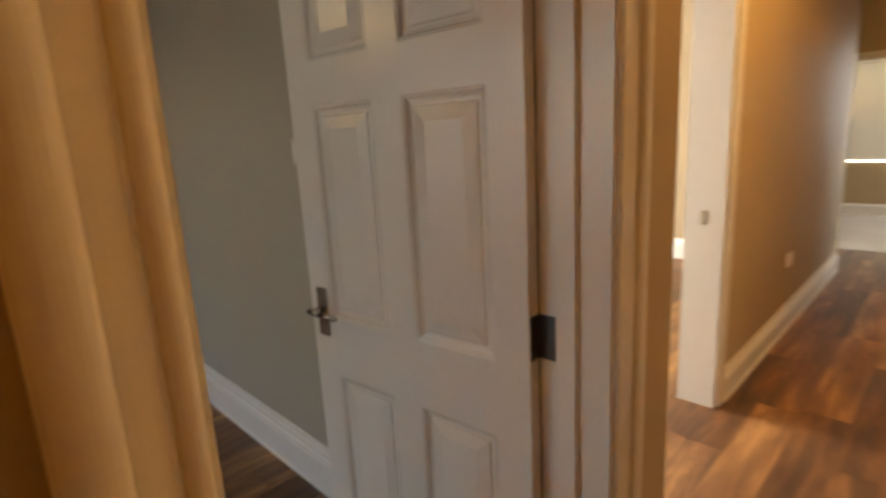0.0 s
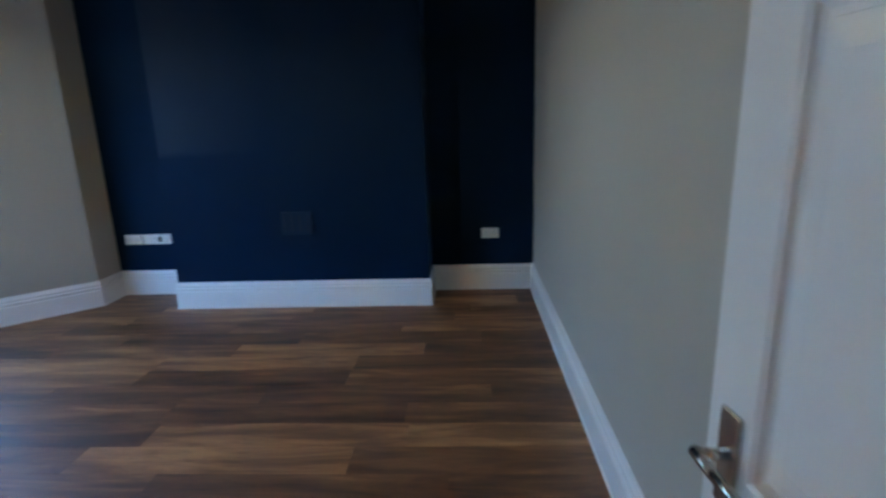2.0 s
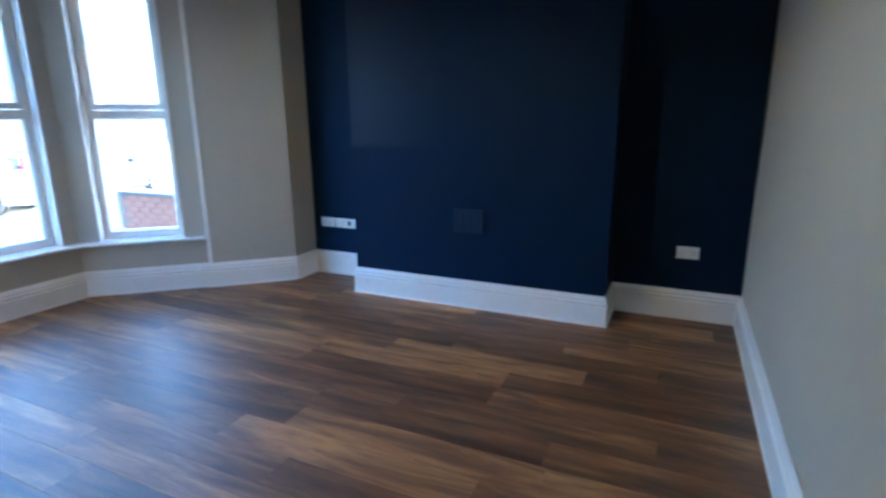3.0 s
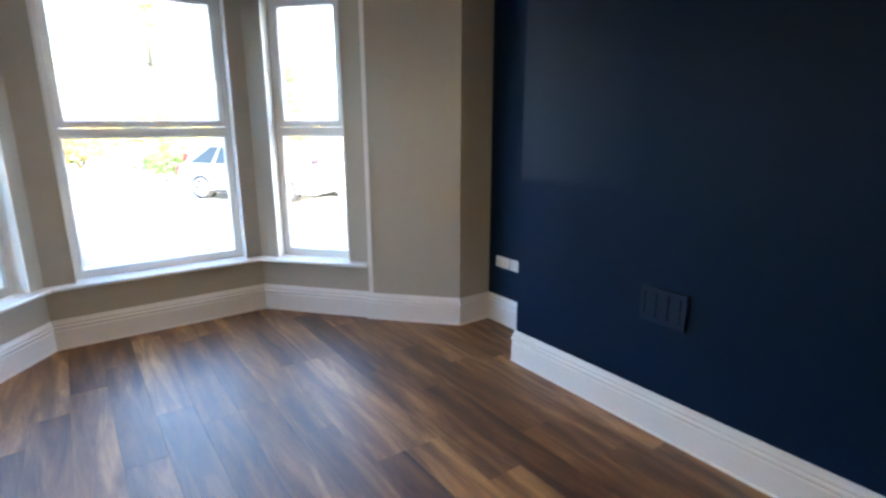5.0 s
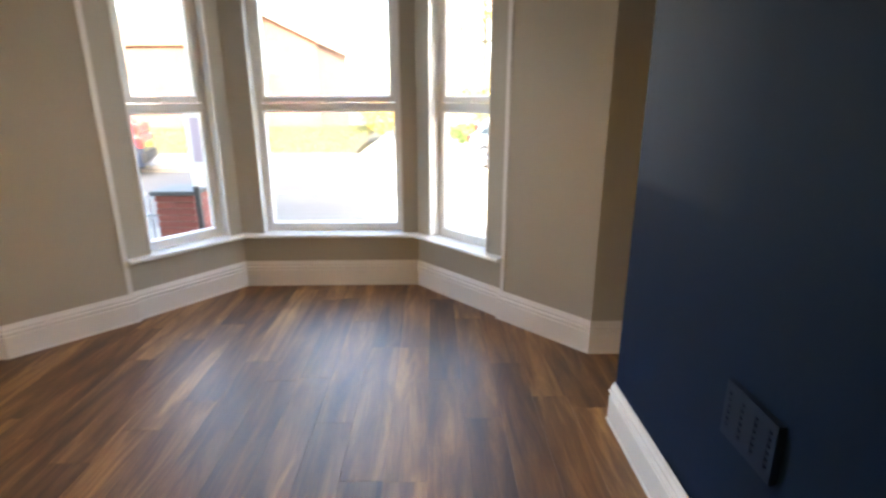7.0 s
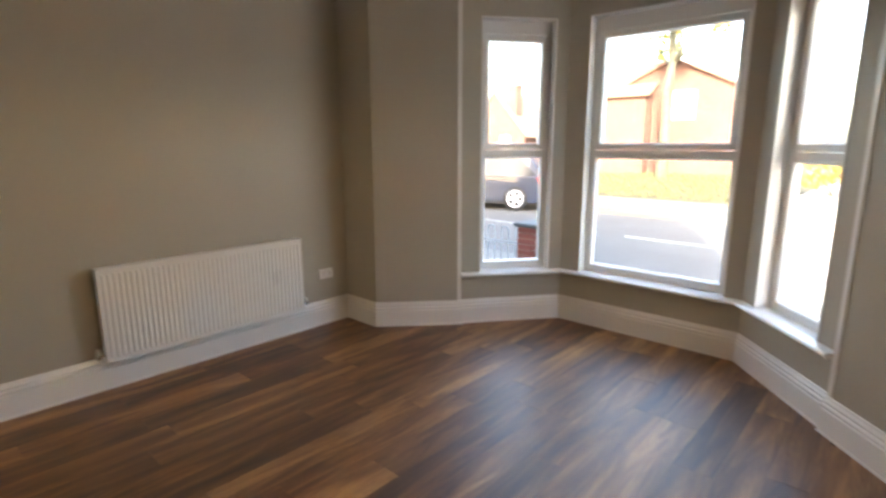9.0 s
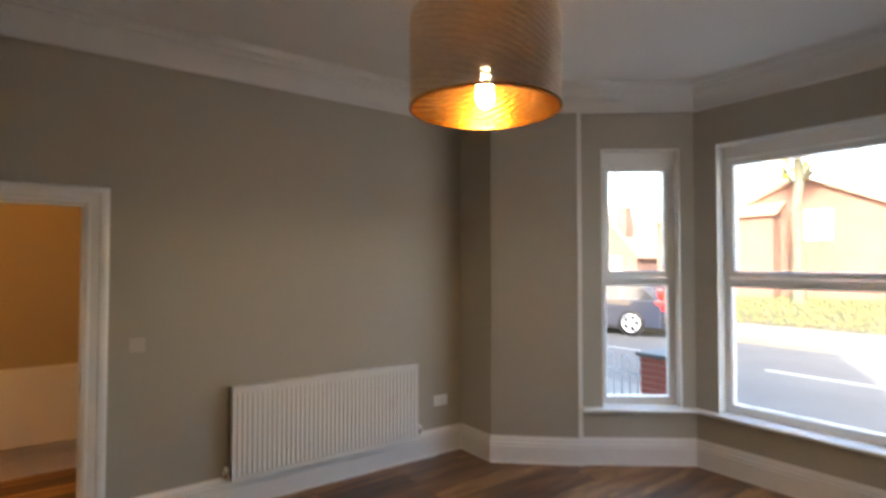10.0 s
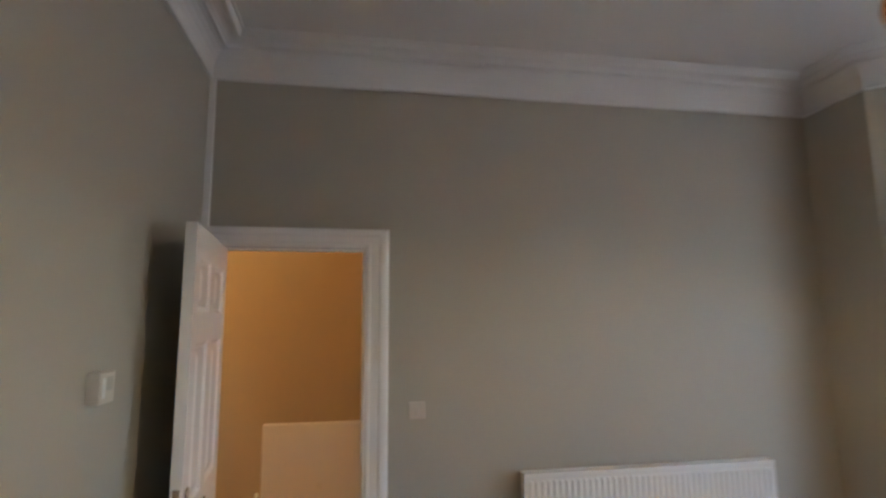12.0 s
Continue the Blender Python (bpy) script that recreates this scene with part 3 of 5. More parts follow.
w1 = window("window_1", SIDE_S1 - SIDE_S0, "narrow white two-light window in the bay side")
w1.matrix_basis = along(P[4], P[5], SIDE_S0, WIN_Z0)
w2 = window("window_2", MID_Y1 - MID_Y0, "wide white two-light window in the bay front")
w2.matrix_basis = along(P[5], P[6], MID_Y0 - P[5][1], WIN_Z0)
w3 = window("window_3", SIDE_S1 - SIDE_S0, "narrow white two-light window in the bay side")
w3.matrix_basis = along(P[6], P[7], LN - SIDE_S1, WIN_Z0)

bm = bmesh.new()
outer = [(p.x, p.y) for p in offset_path(P[4:8], -0.125)]
nose = ((0.068, 0.4360), (0.075, 0.4385), (0.080, 0.4445), (0.081, 0.4520), (0.078, 0.4600), (0.071, 0.4655))
rims = [[bm.verts.new((p.x, p.y, z)) for p in offset_path(P[4:8], d)] for d, z in nose]
back = [[bm.verts.new((x, y, z)) for x, y in outer] for z in (0.4655, 0.4360)]
loops = rims + back
for lo, hi in zip(loops, loops[1:] + loops[:1]):
    for k in range(3):
        bm.faces.new((lo[k], lo[k + 1], hi[k + 1], hi[k]))
for k in (0, 3):
    bm.faces.new([ring[k] for ring in loops])
tagged(finish(bm, "trim_window_sill", GLOSS), "white painted timber sill running round the bay", "sill", "", "structure")
for nm, a, b, s0, s1 in (("trim_bay_board_south", P[4], P[5], -0.032, 0.004), ("trim_bay_board_north", P[6], P[7], LN - 0.004, LN + 0.032)):
    bm = bmesh.new()
    box(bm, s0, s1, -0.030, 0.002, 0.0, 2.9005)
    bm.transform(along(a, b, 0, 0))
    tagged(finish(bm, nm, GLOSS), "slim white painted upright board beside the bay window", "trim", "", "structure")


# ---- fixtures in the room ----
def radiator(name, length, height, ribs, label):
    """Wall radiator: x along the wall, y away from it, z up; origin on the wall below its middle."""
    r = thing(name, (0, 0, 0), label, "radiator")
    y0, y1 = 0.055, 0.098
    bm = bmesh.new()
    h = length / 2
    if ribs:
        pitch = 0.0333
        n = int((length - 0.03) / pitch)
        x = -n * pitch / 2
        prof = [(-h, 0.0)]
        for k in range(n):
            for f, d in ((0.16, 0.0), (0.24, 0.0035), (0.34, 0.006), (0.58, 0.006), (0.68, 0.0035), (0.76, 0.0)):
                prof.append((x + (k + f) * pitch, d))
        prof.append((h, 0.0))
        zz = ((0.0, 0.0), (0.028, 0.0), (0.042, 1.0), (height - 0.042, 1.0), (height - 0.028, 0.0), (height, 0.0))
        vs = [[bm.verts.new((px, y1 - 0.008 + d * f, z)) for px, d in prof] for z, f in zz]
        for lo, hi in zip(vs, vs[1:]):
            for k in range(len(prof) - 1):
                bm.faces.new((lo[k], lo[k + 1], hi[k + 1], hi[k]))
        box(bm, -h, h, y1 - 0.014, y1 - 0.0085, 0, height)
    else:
        box(bm, -h, h, y1 - 0.012, y1, 0, height)
        bmesh.ops.bevel(bm, geom=bm.edges[:], offset=0.004, segments=2, affect="EDGES")
    part("front_panel", bm, ENAMEL, r, "ribbed white enamel panel" if ribs else "flat white enamel panel")
    part("back_panel", boxes((-h + 0.01, h - 0.01, y0 - 0.018, y0 - 0.008, 0.01, height - 0.02), bevel=0.003), ENAMEL, r)
    bm = bmesh.new()
    nf = int(length / 0.03)
    for k in range(nf):
        x = -h + 0.02 + k * (length - 0.04) / (nf - 1)
        box(bm, x, x + 0.002, y0 - 0.007, y1 - 0.015, 0.03, height - 0.03)
    tagged(part("convector_fin", bm, ENAMEL, r), kind="stuff")
    bm = boxes((-h, -h + 0.003, y0 - 0.022, y1 - 0.006, 0.012, height + 0.004), bevel=0.001)
    part("side_panel", bm, ENAMEL, r)
    bm = boxes((h - 0.003, h, y0 - 0.022, y1 - 0.006, 0.012, height + 0.004), bevel=0.001)
    part("side_panel", bm, ENAMEL, r)
    bm = bmesh.new()
    box(bm, -h, h, y1 - 0.012, y1 - 0.002, height - 0.002, height + 0.006)
    box(bm, -h, h, y0 - 0.024, y0 - 0.012, height - 0.002, height + 0.006)
    for k in range(int(length / 0.022)):
        x = -h + 0.012 + k * 0.022
        box(bm, x, x + 0.010, y0 - 0.013, y1 - 0.011, height, height + 0.004)
    part("top_grille", bm, ENAMEL, r, "white slotted top grille")
    for sx in (-1, 1):
        bm = bmesh.new()
        vx = sx * (h + 0.034)
        tube(bm, (sx * (h - 0.01), 0.06, 0.05), (vx, 0.06, 0.05), 0.010, n=12)
        tube(bm, (vx, 0.06, 0.030), (vx, 0.06, 0.068), 0.012, n=14)
        v = part("valve", bm, CHROME, r, "chrome radiator valve", True)
        bm = bmesh.new()
        lathe(bm, [(0.0, 0.066), (0.013, 0.067), (0.014, 0.076), (0.014, 0.092), (0.011, 0.098), (0.0, 0.099)], 18, (vx, 0.06, 0))
        part("valve_cap", bm, PLASTIC, v, "white valve cap", True)
        bm = bmesh.new()
        tube(bm, (vx, 0.06, 0.040), (vx, -0.002, 0.040), 0.0075, n=12)
        part("pipe", bm, ENAMEL, r, "white painted pipe", True)
    for sx in (-0.6, 0.6):
        part("bracket", boxes((sx * h - 0.015, sx * h + 0.015, -0.002, y0 - 0.016, 0.1, height - 0.08)), ENAMEL, r)
    return r


rad = radiator("radiator", 1.47, 0.615, True, "white ribbed panel radiator fixed under the blank taupe wall")
rad.matrix_basis = pose(-1.361, 0.78, 0.2)
hrad = radiator("radiator", 1.25, 0.585, False, "flat white panel radiator fixed to the hall wall")
hrad.matrix_basis = pose(0.295, -0.72, 0.25, 0, 0, 0)


def wall_plate(name, at, rz, wd, ht, label, kind, category, mat=None):
    """Face plate: x along the wall, y away from it, origin at the plate's middle on the wall."""
    s = thing(name, at, label, category, rz=rz)
    part("plate", boxes((-wd / 2, wd / 2, -0.001, 0.010, -ht / 2, ht / 2), bevel=0.003), mat or PLASTIC, s)
    if kind == "socket":
        k = 2 if wd > 0.1 else 1
        for c in ([-0.036, 0.036] if k == 2 else [0.0]):
            bm = bmesh.new()
            for dx, dz, w, h in ((0, 0.010, 0.004, 0.009), (-0.011, -0.012, 0.007, 0.004), (0.011, -0.012, 0.007, 0.004)):
                box(bm, c + dx - w / 2, c + dx + w / 2, 0.0085, 0.0106, dz - h / 2 - 0.004, dz + h / 2 - 0.004)
            part("socket_hole", bm, DARK, s)
            cx = c + (0.018 if c <= 0 else -0.018) if k == 2 else c + 0.02
            part("rocker", boxes((cx - 0.005, cx + 0.005, 0.009, 0.0135, 0.012, 0.030), bevel=0.0015), mat or PLASTIC, s)
    elif kind == "switch":
        part("rocker", boxes((-0.012, 0.012, 0.009, 0.0145, -0.019, 0.019), bevel=0.002), mat or PLASTIC, s)
    elif kind == "aerial":
        bm = bmesh.new()
        tube(bm, (0, 0.009, 0), (0, 0.018, 0), 0.007, n=14)
        part("aerial_socket", bm, STEEL, s, "dark metal aerial socket", True)
        part("aerial_panel", boxes((-0.016, 0.016, 0.0095, 0.0112, -0.022, 0.022)), DARK, s)
    elif kind == "blank":
        for dx in (-0.03, 0.03):
            bm = bmesh.new()
            tube(bm, (dx, 0.009, 0), (dx, 0.0112, 0), 0.004, n=10)
            part("screw", bm, CHROME, s)
    return s


Z_S = 0.500
wall_plate("wall_socket", (0.670, 5.167, Z_S - 0.006), 180, 0.147, 0.087, "white double wall socket on the navy alcove wall", "socket", "socket")
wall_plate("wall_socket", (-2.448, 5.167, Z_S), 180, 0.147, 0.087, "white double wall socket on the navy alcove wall", "socket", "socket")
wall_plate("wall_socket", (-2.301, 5.167, Z_S), 180, 0.120, 0.087, "white double wall socket butted to an aerial plate", "socket", "socket")
wall_plate("aerial_plate", (-2.205, 5.167, Z_S), 180, 0.068, 0.087, "white aerial plate with a dark centre", "aerial", "socket")
wall_plate("wall_socket", (-2.121, 5.167, Z_S), 180, 0.087, 0.087, "white single wall socket beside the chimney breast", "socket", "socket")
wall_plate("wall_socket", (-2.380, 0.78, 0.455), 0, 0.147, 0.087, "white double wall socket beside the radiator", "socket", "socket")
wall_plate("light_switch", (-0.080, 0.78, 1.145), 0, 0.087, 0.087, "cream plastic light switch beside the doorway", "switch", "switch", surface("cream_plastic", (0.56, 0.51, 0.46), 0.4, var=0.015, fine=90, bump=0.01))
wall_plate("wall_socket", (4.12, 0.956, 0.50), 180, 0.147, 0.087, "white wall socket low in the hall", "socket", "socket")

# thermostat box on the east wall
th = thing("thermostat", (1.034, 1.80, 1.415), "white room thermostat box on the taupe wall", "thermostat", rz=90)
part("body", boxes((-0.050, 0.050, -0.001, 0.040, -0.048, 0.048), bevel=0.005), surface("warm_white_plastic", (0.66, 0.62, 0.55), 0.4, var=0.015, fine=90, bump=0.01), th)
part("display", boxes((-0.034, 0.012, 0.039, 0.0415, -0.010, 0.030), bevel=0.001), surface("grey_display", (0.50, 0.49, 0.44), 0.3), th, "grey display window")
part("button", boxes((0.020, 0.036, 0.039, 0.0435, -0.030, 0.030), bevel=0.0015), PLASTIC, th)

# plastered-over fireplace vent
NAVY_V = surface("navy_vent_paint", (0.0046, 0.0172, 0.047), 0.62, spec=0.25, var=0.1)
vent = thing("wall_vent", (-0.850, 4.775, 0.686), "navy painted plastic louvre vent on the chimney breast", "vent", rz=180)
VW, VH, VD = 0.240, 0.178, 0.007
F0, F1 = VD + 0.002, VD + 0.014
cols = [-0.094 + k * 0.063 for k in range(4)]
bm = bmesh.new()
box(bm, -VW / 2, VW / 2, F0, F1, VH / 2 - 0.026, VH / 2)
box(bm, -VW / 2, VW / 2, F0, F1, -VH / 2, -VH / 2 + 0.026)
edges = [-VW / 2] + [e for c in cols for e in (c - 0.007, c + 0.007)] + [VW / 2]
for x0, x1 in zip(edges[::2], edges[1::2]):
    box(bm, x0, x1, F0, F1, -VH / 2 + 0.026, VH / 2 - 0.026)
part("frame", bm, NAVY_V, vent)
part("body", boxes((-VW / 2 + 0.001, VW / 2 - 0.001, -0.001, VD, -VH / 2 + 0.001, VH / 2 - 0.001), bevel=0.001), NAVY_V, vent)
# near-black sheet puts the shade between the slats in as colour
part("slot_shade_sheet", boxes((-VW / 2 + 0.02, VW / 2 - 0.02, VD + 0.0003, VD + 0.0018, -VH / 2 + 0.02, VH / 2 - 0.02)), DARK, vent)
for c in cols:
    for k in range(7):
        z = -VH / 2 + 0.026 + k * 0.021 - 0.0045
        part("slat", boxes((c - 0.0069, c + 0.0069, F0 + 0.001, F1 - 0.001, z, z + 0.0125)), NAVY_V, vent)


# ---- pendant lamp ----
lamp = thing("pendant_lamp", (-1.014, 2.970, H), "large beige woven drum pendant lamp with gold lining, lit", "lamp")
RB, ZB, ZT = 0.290, 2.242 - H, 2.586 - H
bm = bmesh.new()
lathe(bm, [(0.0, -0.045), (0.02, -0.042), (0.045, -0.022), (0.052, -0.002), (0.0, -0.001)], 24)
part("ceiling_rose", bm, PLASTIC, lamp, "white ceiling rose", True)
bm = bmesh.new()
tube(bm, (0, 0, -0.04), (0, 0, ZT + 0.06), 0.0045, n=10)
part("cord", bm, CORD, lamp, "white hanging cord")
bm = bmesh.new()
bands, n = 40, 120
hb = (ZT - ZB - 0.016) / bands
levels = []
for k in range(bands):
    z0 = ZB + 0.008 + k * hb
    levels += [(z0, 0.0), (z0 + hb * 0.5, 0.0014), (z0 + hb - 0.0016, 0.0)]
levels.append((ZT - 0.008, 0.0))
skins = []
for depth in (0.0, -0.003):
    rows = []
    for z, out in levels:
        ring = []
        for j in range(n):
            a = 2 * math.pi * j / n
            r = RB + depth + (out if depth == 0 else 0) + 0.0007 * math.sin(30 * a + z * 240)
            ring.append(bm.verts.new((r * math.cos(a), r * math.sin(a), z)))
        rows.append(ring)
    for i in range(len(rows) - 1):
        for j in range(n):
            if i % 3 == 2 and (j + (i // 3) * 2) % 6 < 4:
                continue
            bm.faces.new((rows[i][j], rows[i][(j + 1) % n], rows[i + 1][(j + 1) % n], rows[i + 1][j])).material_index = 0 if depth == 0 else 1
    skins.append(rows)
for e in (0, -1):
    for j in range(n):
        bm.faces.new((skins[0][e][j], skins[0][e][(j + 1) % n], skins[1][e][(j + 1) % n], skins[1][e][j]))
shade = part("shade", bm, [WEAVE, GOLD], lamp, "beige woven shade with gold foil inside")
for z, nm in ((ZB, "bottom_rim"), (ZT - 0.008, "top_rim")):
    bm = bmesh.new()
    lathe(bm, [(RB - 0.005, z), (RB + 0.003, z), (RB + 0.0035, z + 0.004), (RB + 0.003, z + 0.009), (RB - 0.005, z + 0.009), (RB - 0.005, z)], 96)
    part(nm, bm, GOLD if nm == "bottom_rim" else WEAVE, lamp)
bm = bmesh.new()
for k in range(3):
    a = 2 * math.pi * k / 3
    tube(bm, (0.02 * math.cos(a), 0.02 * math.sin(a), ZT - 0.04), (RB * math.cos(a), RB * math.sin(a), ZT - 0.006), 0.002, n=8)
part("spider", bm, STEEL, lamp, "thin wire shade carrier")
bm = bmesh.new()
lathe(bm, [(0.0, ZT - 0.18), (0.020, ZT - 0.18), (0.021, ZT - 0.04), (0.016, ZT - 0.01), (0.008, ZT + 0.06), (0, ZT + 0.06)], 20)
part("lamp_holder", bm, PLASTIC, lamp, "white lamp holder", True)
bm = bmesh.new()
lathe(bm, [(0.0, ZT - 0.336), (0.018, ZT - 0.333), (0.032, ZT - 0.314), (0.036, ZT - 0.288), (0.031, ZT - 0.252), (0.020, ZT - 0.216), (0.014, ZT - 0.18), (0.0, ZT - 0.18)], 20)
bulb = part("bulb", bm, FILAMENT, lamp, "lit warm bulb", True)
bulb.visible_shadow = False


# ---- hall, side room and back room ----
HZ0 = -0.02


def block(name, x0, x1, y0, y1, z0, z1, mat, label, category="wall"):
    bm = bmesh.new()
    box(bm, x0, x1, y0, y1, z0, z1)
    return tagged(finish(bm, name, mat), label, category, "", "structure")


block("wall_hall_south", -3.0, 7.05, -0.90, -0.72, HZ0, H, HALLP, "cream painted hall wall")
block("wall_hall_front", -3.1, -2.95, -0.72, 0.62, HZ0, H, HALLP, "cream painted wall closing the hall")
wall("wall_side_room", (6.03, 0.956), (1.232, 0.956), (6.03, 1.132), (1.232, 1.132), HZ0, H, HALLP, [(6.03 - 2.71, 6.03 - 1.90, HZ0, 2.03)], label="cream painted hall wall with a doorway")
block("wall_side_room_east", 5.80, 6.03, 1.1325, 5.45, HZ0, H, HALLP, "cream painted wall of the side room")
# unseen wall; its opening is added and placed to light the jamb
wall("wall_side_room_north", (1.23, 5.17), (5.80, 5.17), (1.23, 5.45), (5.80, 5.45), HZ0, H, HALLP, [(0.27, 1.77, 0.95, 2.3)], label="cream painted outer wall with an added unseen window opening")
bm = boxes((2.71, 2.738, 0.9535, 1.1345, 0, 2.03))
tagged(finish(bm, "trim_side_door_jamb", GLOSS), "white painted door jamb of the side room", "trim", "", "structure")
bm = boxes((2.7385, 2.812, 0.936, 0.9555, 0, 2.10), (1.828, 1.8995, 0.936, 0.9555, 0, 2.10), (1.8995, 2.7385, 0.936, 0.9555, 2.031, 2.10), bevel=0.004)
tagged(finish(bm, "trim_side_door_architrave", GLOSS), "white painted architrave", "trim", "", "structure")
part("strike_plate", boxes((2.7065, 2.7105, 1.03, 1.06, 0.95, 1.02)), CHROME, tagged(new("trim_strike"), "chrome strike plate", "trim", "", "structure"))
bm = bmesh.new()
sweep(bm, [(6.03, 0.956), (2.812, 0.956)], [(-d, z * 0.8) for d, z in SKIRT])
tagged(finish(bm, "baseboard_hall_north", GLOSS), "white skirting board along the hall", "baseboard", "", "structure")
bm = bmesh.new()
sweep(bm, [(-2.95, -0.72), (7.05, -0.72)], [(-d, z) for d, z in SKIRT])
tagged(finish(bm, "baseboard_hall_south", GLOSS), "white skirting board along the hall", "baseboard", "", "structure")
bm = bmesh.new()
sweep(bm, [(5.80, 1.14), (5.80, 5.17)], [(-d, z) for d, z in SKIRT])
tagged(finish(bm, "baseboard_side_room", GLOSS), "white skirting board", "baseboard", "", "structure")
wall("wall_hall_end", (7.05, 2.4), (7.05, -0.9), (7.17, 2.4), (7.17, -0.9), HZ0, H, HALLP, [(1.30, 2.50, HZ0, 1.98)], label="cream painted wall with a wide opening")
bm = boxes((7.035, 7.0495, 1.10, 1.17, 0, 2.05), (7.035, 7.0495, -0.17, -0.10, 0, 2.05), (7.035, 7.0495, -0.10, 1.10, 1.98, 2.05), bevel=0.003)
tagged(finish(bm, "trim_hall_end_architrave", GLOSS), "white painted architrave", "trim", "", "structure")
block("wall_nook_east", 6.03, 7.05, 2.2, 2.4, HZ0, H, HALLP, "cream painted wall of the hall recess")
wall("wall_back_east", (9.7, 3.0), (9.7, -2.6), (9.95, 3.0), (9.95, -2.6), HZ0, H, HALLP, [(1.50, 3.1, 0.77, 2.15)], label="pale wall with a window")
block("wall_back_north", 7.17, 9.7, 3.0, 3.2, HZ0, H, HALLP, "pale wall of the back room")
block("wall_back_south", 7.17, 9.7, -2.8, -2.6, HZ0, H, HALLP, "pale wall of the back room")
block("wall_back_west_a", 7.0505, 7.17, 2.4, 3.0, HZ0, H, HALLP, "pale wall of the back room")
block("wall_back_west_b", 7.0505, 7.17, -2.6, -0.9, HZ0, H, HALLP, "pale wall of the back room")
bm = bmesh.new()
sweep(bm, [(9.7, 3.0), (9.7, -2.6)], [(d, z * 0.75) for d, z in SKIRT])
tagged(finish(bm, "baseboard_back_room", GLOSS), "white skirting board", "baseboard", "", "structure")
bm = bmesh.new()
box(bm, -3.1, 1.26, -0.9, 0.62, H, H + 0.2)
box(bm, 1.26, 9.95, -2.8, 5.45, H, H + 0.2)
tagged(finish(bm, "ceiling_hall", CEIL), "white painted hall ceiling", "ceiling", "", "structure")
block("floor_back_room", 7.06, 9.95, -2.8, 3.2, -0.06, 0.0, TILE, "pale polished tile floor", "floor")
block("trim_threshold", 7.03, 7.062, -0.1, 1.1, -0.01, 0.004, STEEL, "dark metal threshold strip", "trim")

bl = thing("roller_blind", (9.68, 0.7, 2.15), "white slatted blind let down over a window", "blind")
for k in range(37):
    z = -0.02 - k * 0.036
    bm = bmesh.new()
    box(bm, -0.002, 0.002, -0.78, 0.78, z - 0.0355, z)
    part("slat", bm, BLIND, bl)
part("rail", boxes((-0.02, 0.015, -0.8, 0.8, -0.012, 0.03), bevel=0.004), PLASTIC, bl)

# hidden sides of the front room's neighbours
block("wall_hall_corner", 1.0345, 1.232, 0.62, 0.7795, HZ0, H, HALLP, "cream painted hall corner")
for nm, x0, x1, y0, y1, z0 in (("wall_hall_north_a", -2.95, DOOR_X0 - 0.1205, 0.6165, 0.6195, 0), ("wall_hall_north_b", DOOR_X1 + 0.1205, 1.2325, 0.6165, 0.6195, 0),
                               ("wall_hall_north_c", DOOR_X0 - 0.1205, DOOR_X1 + 0.1205, 0.6165, 0.6195, DOOR_Z + 0.1035), ("wall_hall_return", 1.2323, 1.2353, 0.6195, 0.956, 0)):
    block(nm, x0, x1, y0, y1, z0, H, HALLP, "cream painted hall side of the front room wall")


# ---- house above and outside ----
hs = tagged(new("house"), "brick house over the bay-windowed front room", "house")
bm = bmesh.new()
box(bm, -2.92, 9.97, -2.82, 5.47, H + 0.201, 6.1)
part("wall", bm, BRICK_A, hs)
bm = bmesh.new()
a = [bm.verts.new(p) for p in ((-3.2, -3.1, 6.1), (10.2, -3.1, 6.1), (10.2, 5.7, 6.1), (-3.2, 5.7, 6.1), (0.5, 1.3, 9.0), (7.0, 1.3, 9.0))]
for f in ((0, 1, 5, 4), (1, 2, 5), (2, 3, 4, 5), (3, 0, 4), (0, 3, 2, 1)):
    bm.faces.new([a[k] for k in f])
part("roof", bm, ROOF, hs)
bm = bmesh.new()
bay_roof = offset_path(P[3:9], -0.3)
prism(bm, [(p.x, p.y) for p in bay_roof] + [(-2.9, 4.9), (-2.9, 1.1)], H + 0.201, H + 0.5)
part("bay_roof", bm, ROOF, hs)


# ---- street ----
G = -0.42


def flat(name, x0, x1, y0, y1, z0, z1, mat, label, category):
    bm = bmesh.new()
    box(bm, x0, x1, y0, y1, z0, z1)
    return tagged(finish(bm, name, mat), label, category, "", "structure")


gm = bmesh.new()
q = [gm.verts.new(p) for p in ((-900, -900, G - 0.15), (900, -900, G - 0.15), (900, 900, G - 0.15), (-900, 900, G - 0.15))]
gm.faces.new(q)
tagged(finish(gm, "ground", GRASS), "wide ground reaching the horizon", "ground", "", "structure")
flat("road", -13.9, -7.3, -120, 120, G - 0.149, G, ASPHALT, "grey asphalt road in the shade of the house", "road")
flat("pavement", -7.3, -5.98, -120, 120, G - 0.149, G + 0.09, PAVING, "concrete pavement with a kerb", "pavement")
flat("pavement_far", -17.6, -13.9, -120, 1.3, G - 0.149, G + 0.10, PAVING, "far concrete pavement with a kerb", "pavement")
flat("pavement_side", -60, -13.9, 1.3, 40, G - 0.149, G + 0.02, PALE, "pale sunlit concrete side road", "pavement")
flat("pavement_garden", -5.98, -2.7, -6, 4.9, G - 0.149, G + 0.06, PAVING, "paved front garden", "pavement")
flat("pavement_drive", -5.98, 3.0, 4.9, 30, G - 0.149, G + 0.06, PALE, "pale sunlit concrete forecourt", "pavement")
# pale slab laid over the asphalt: sunlight put into the road's colour
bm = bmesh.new()
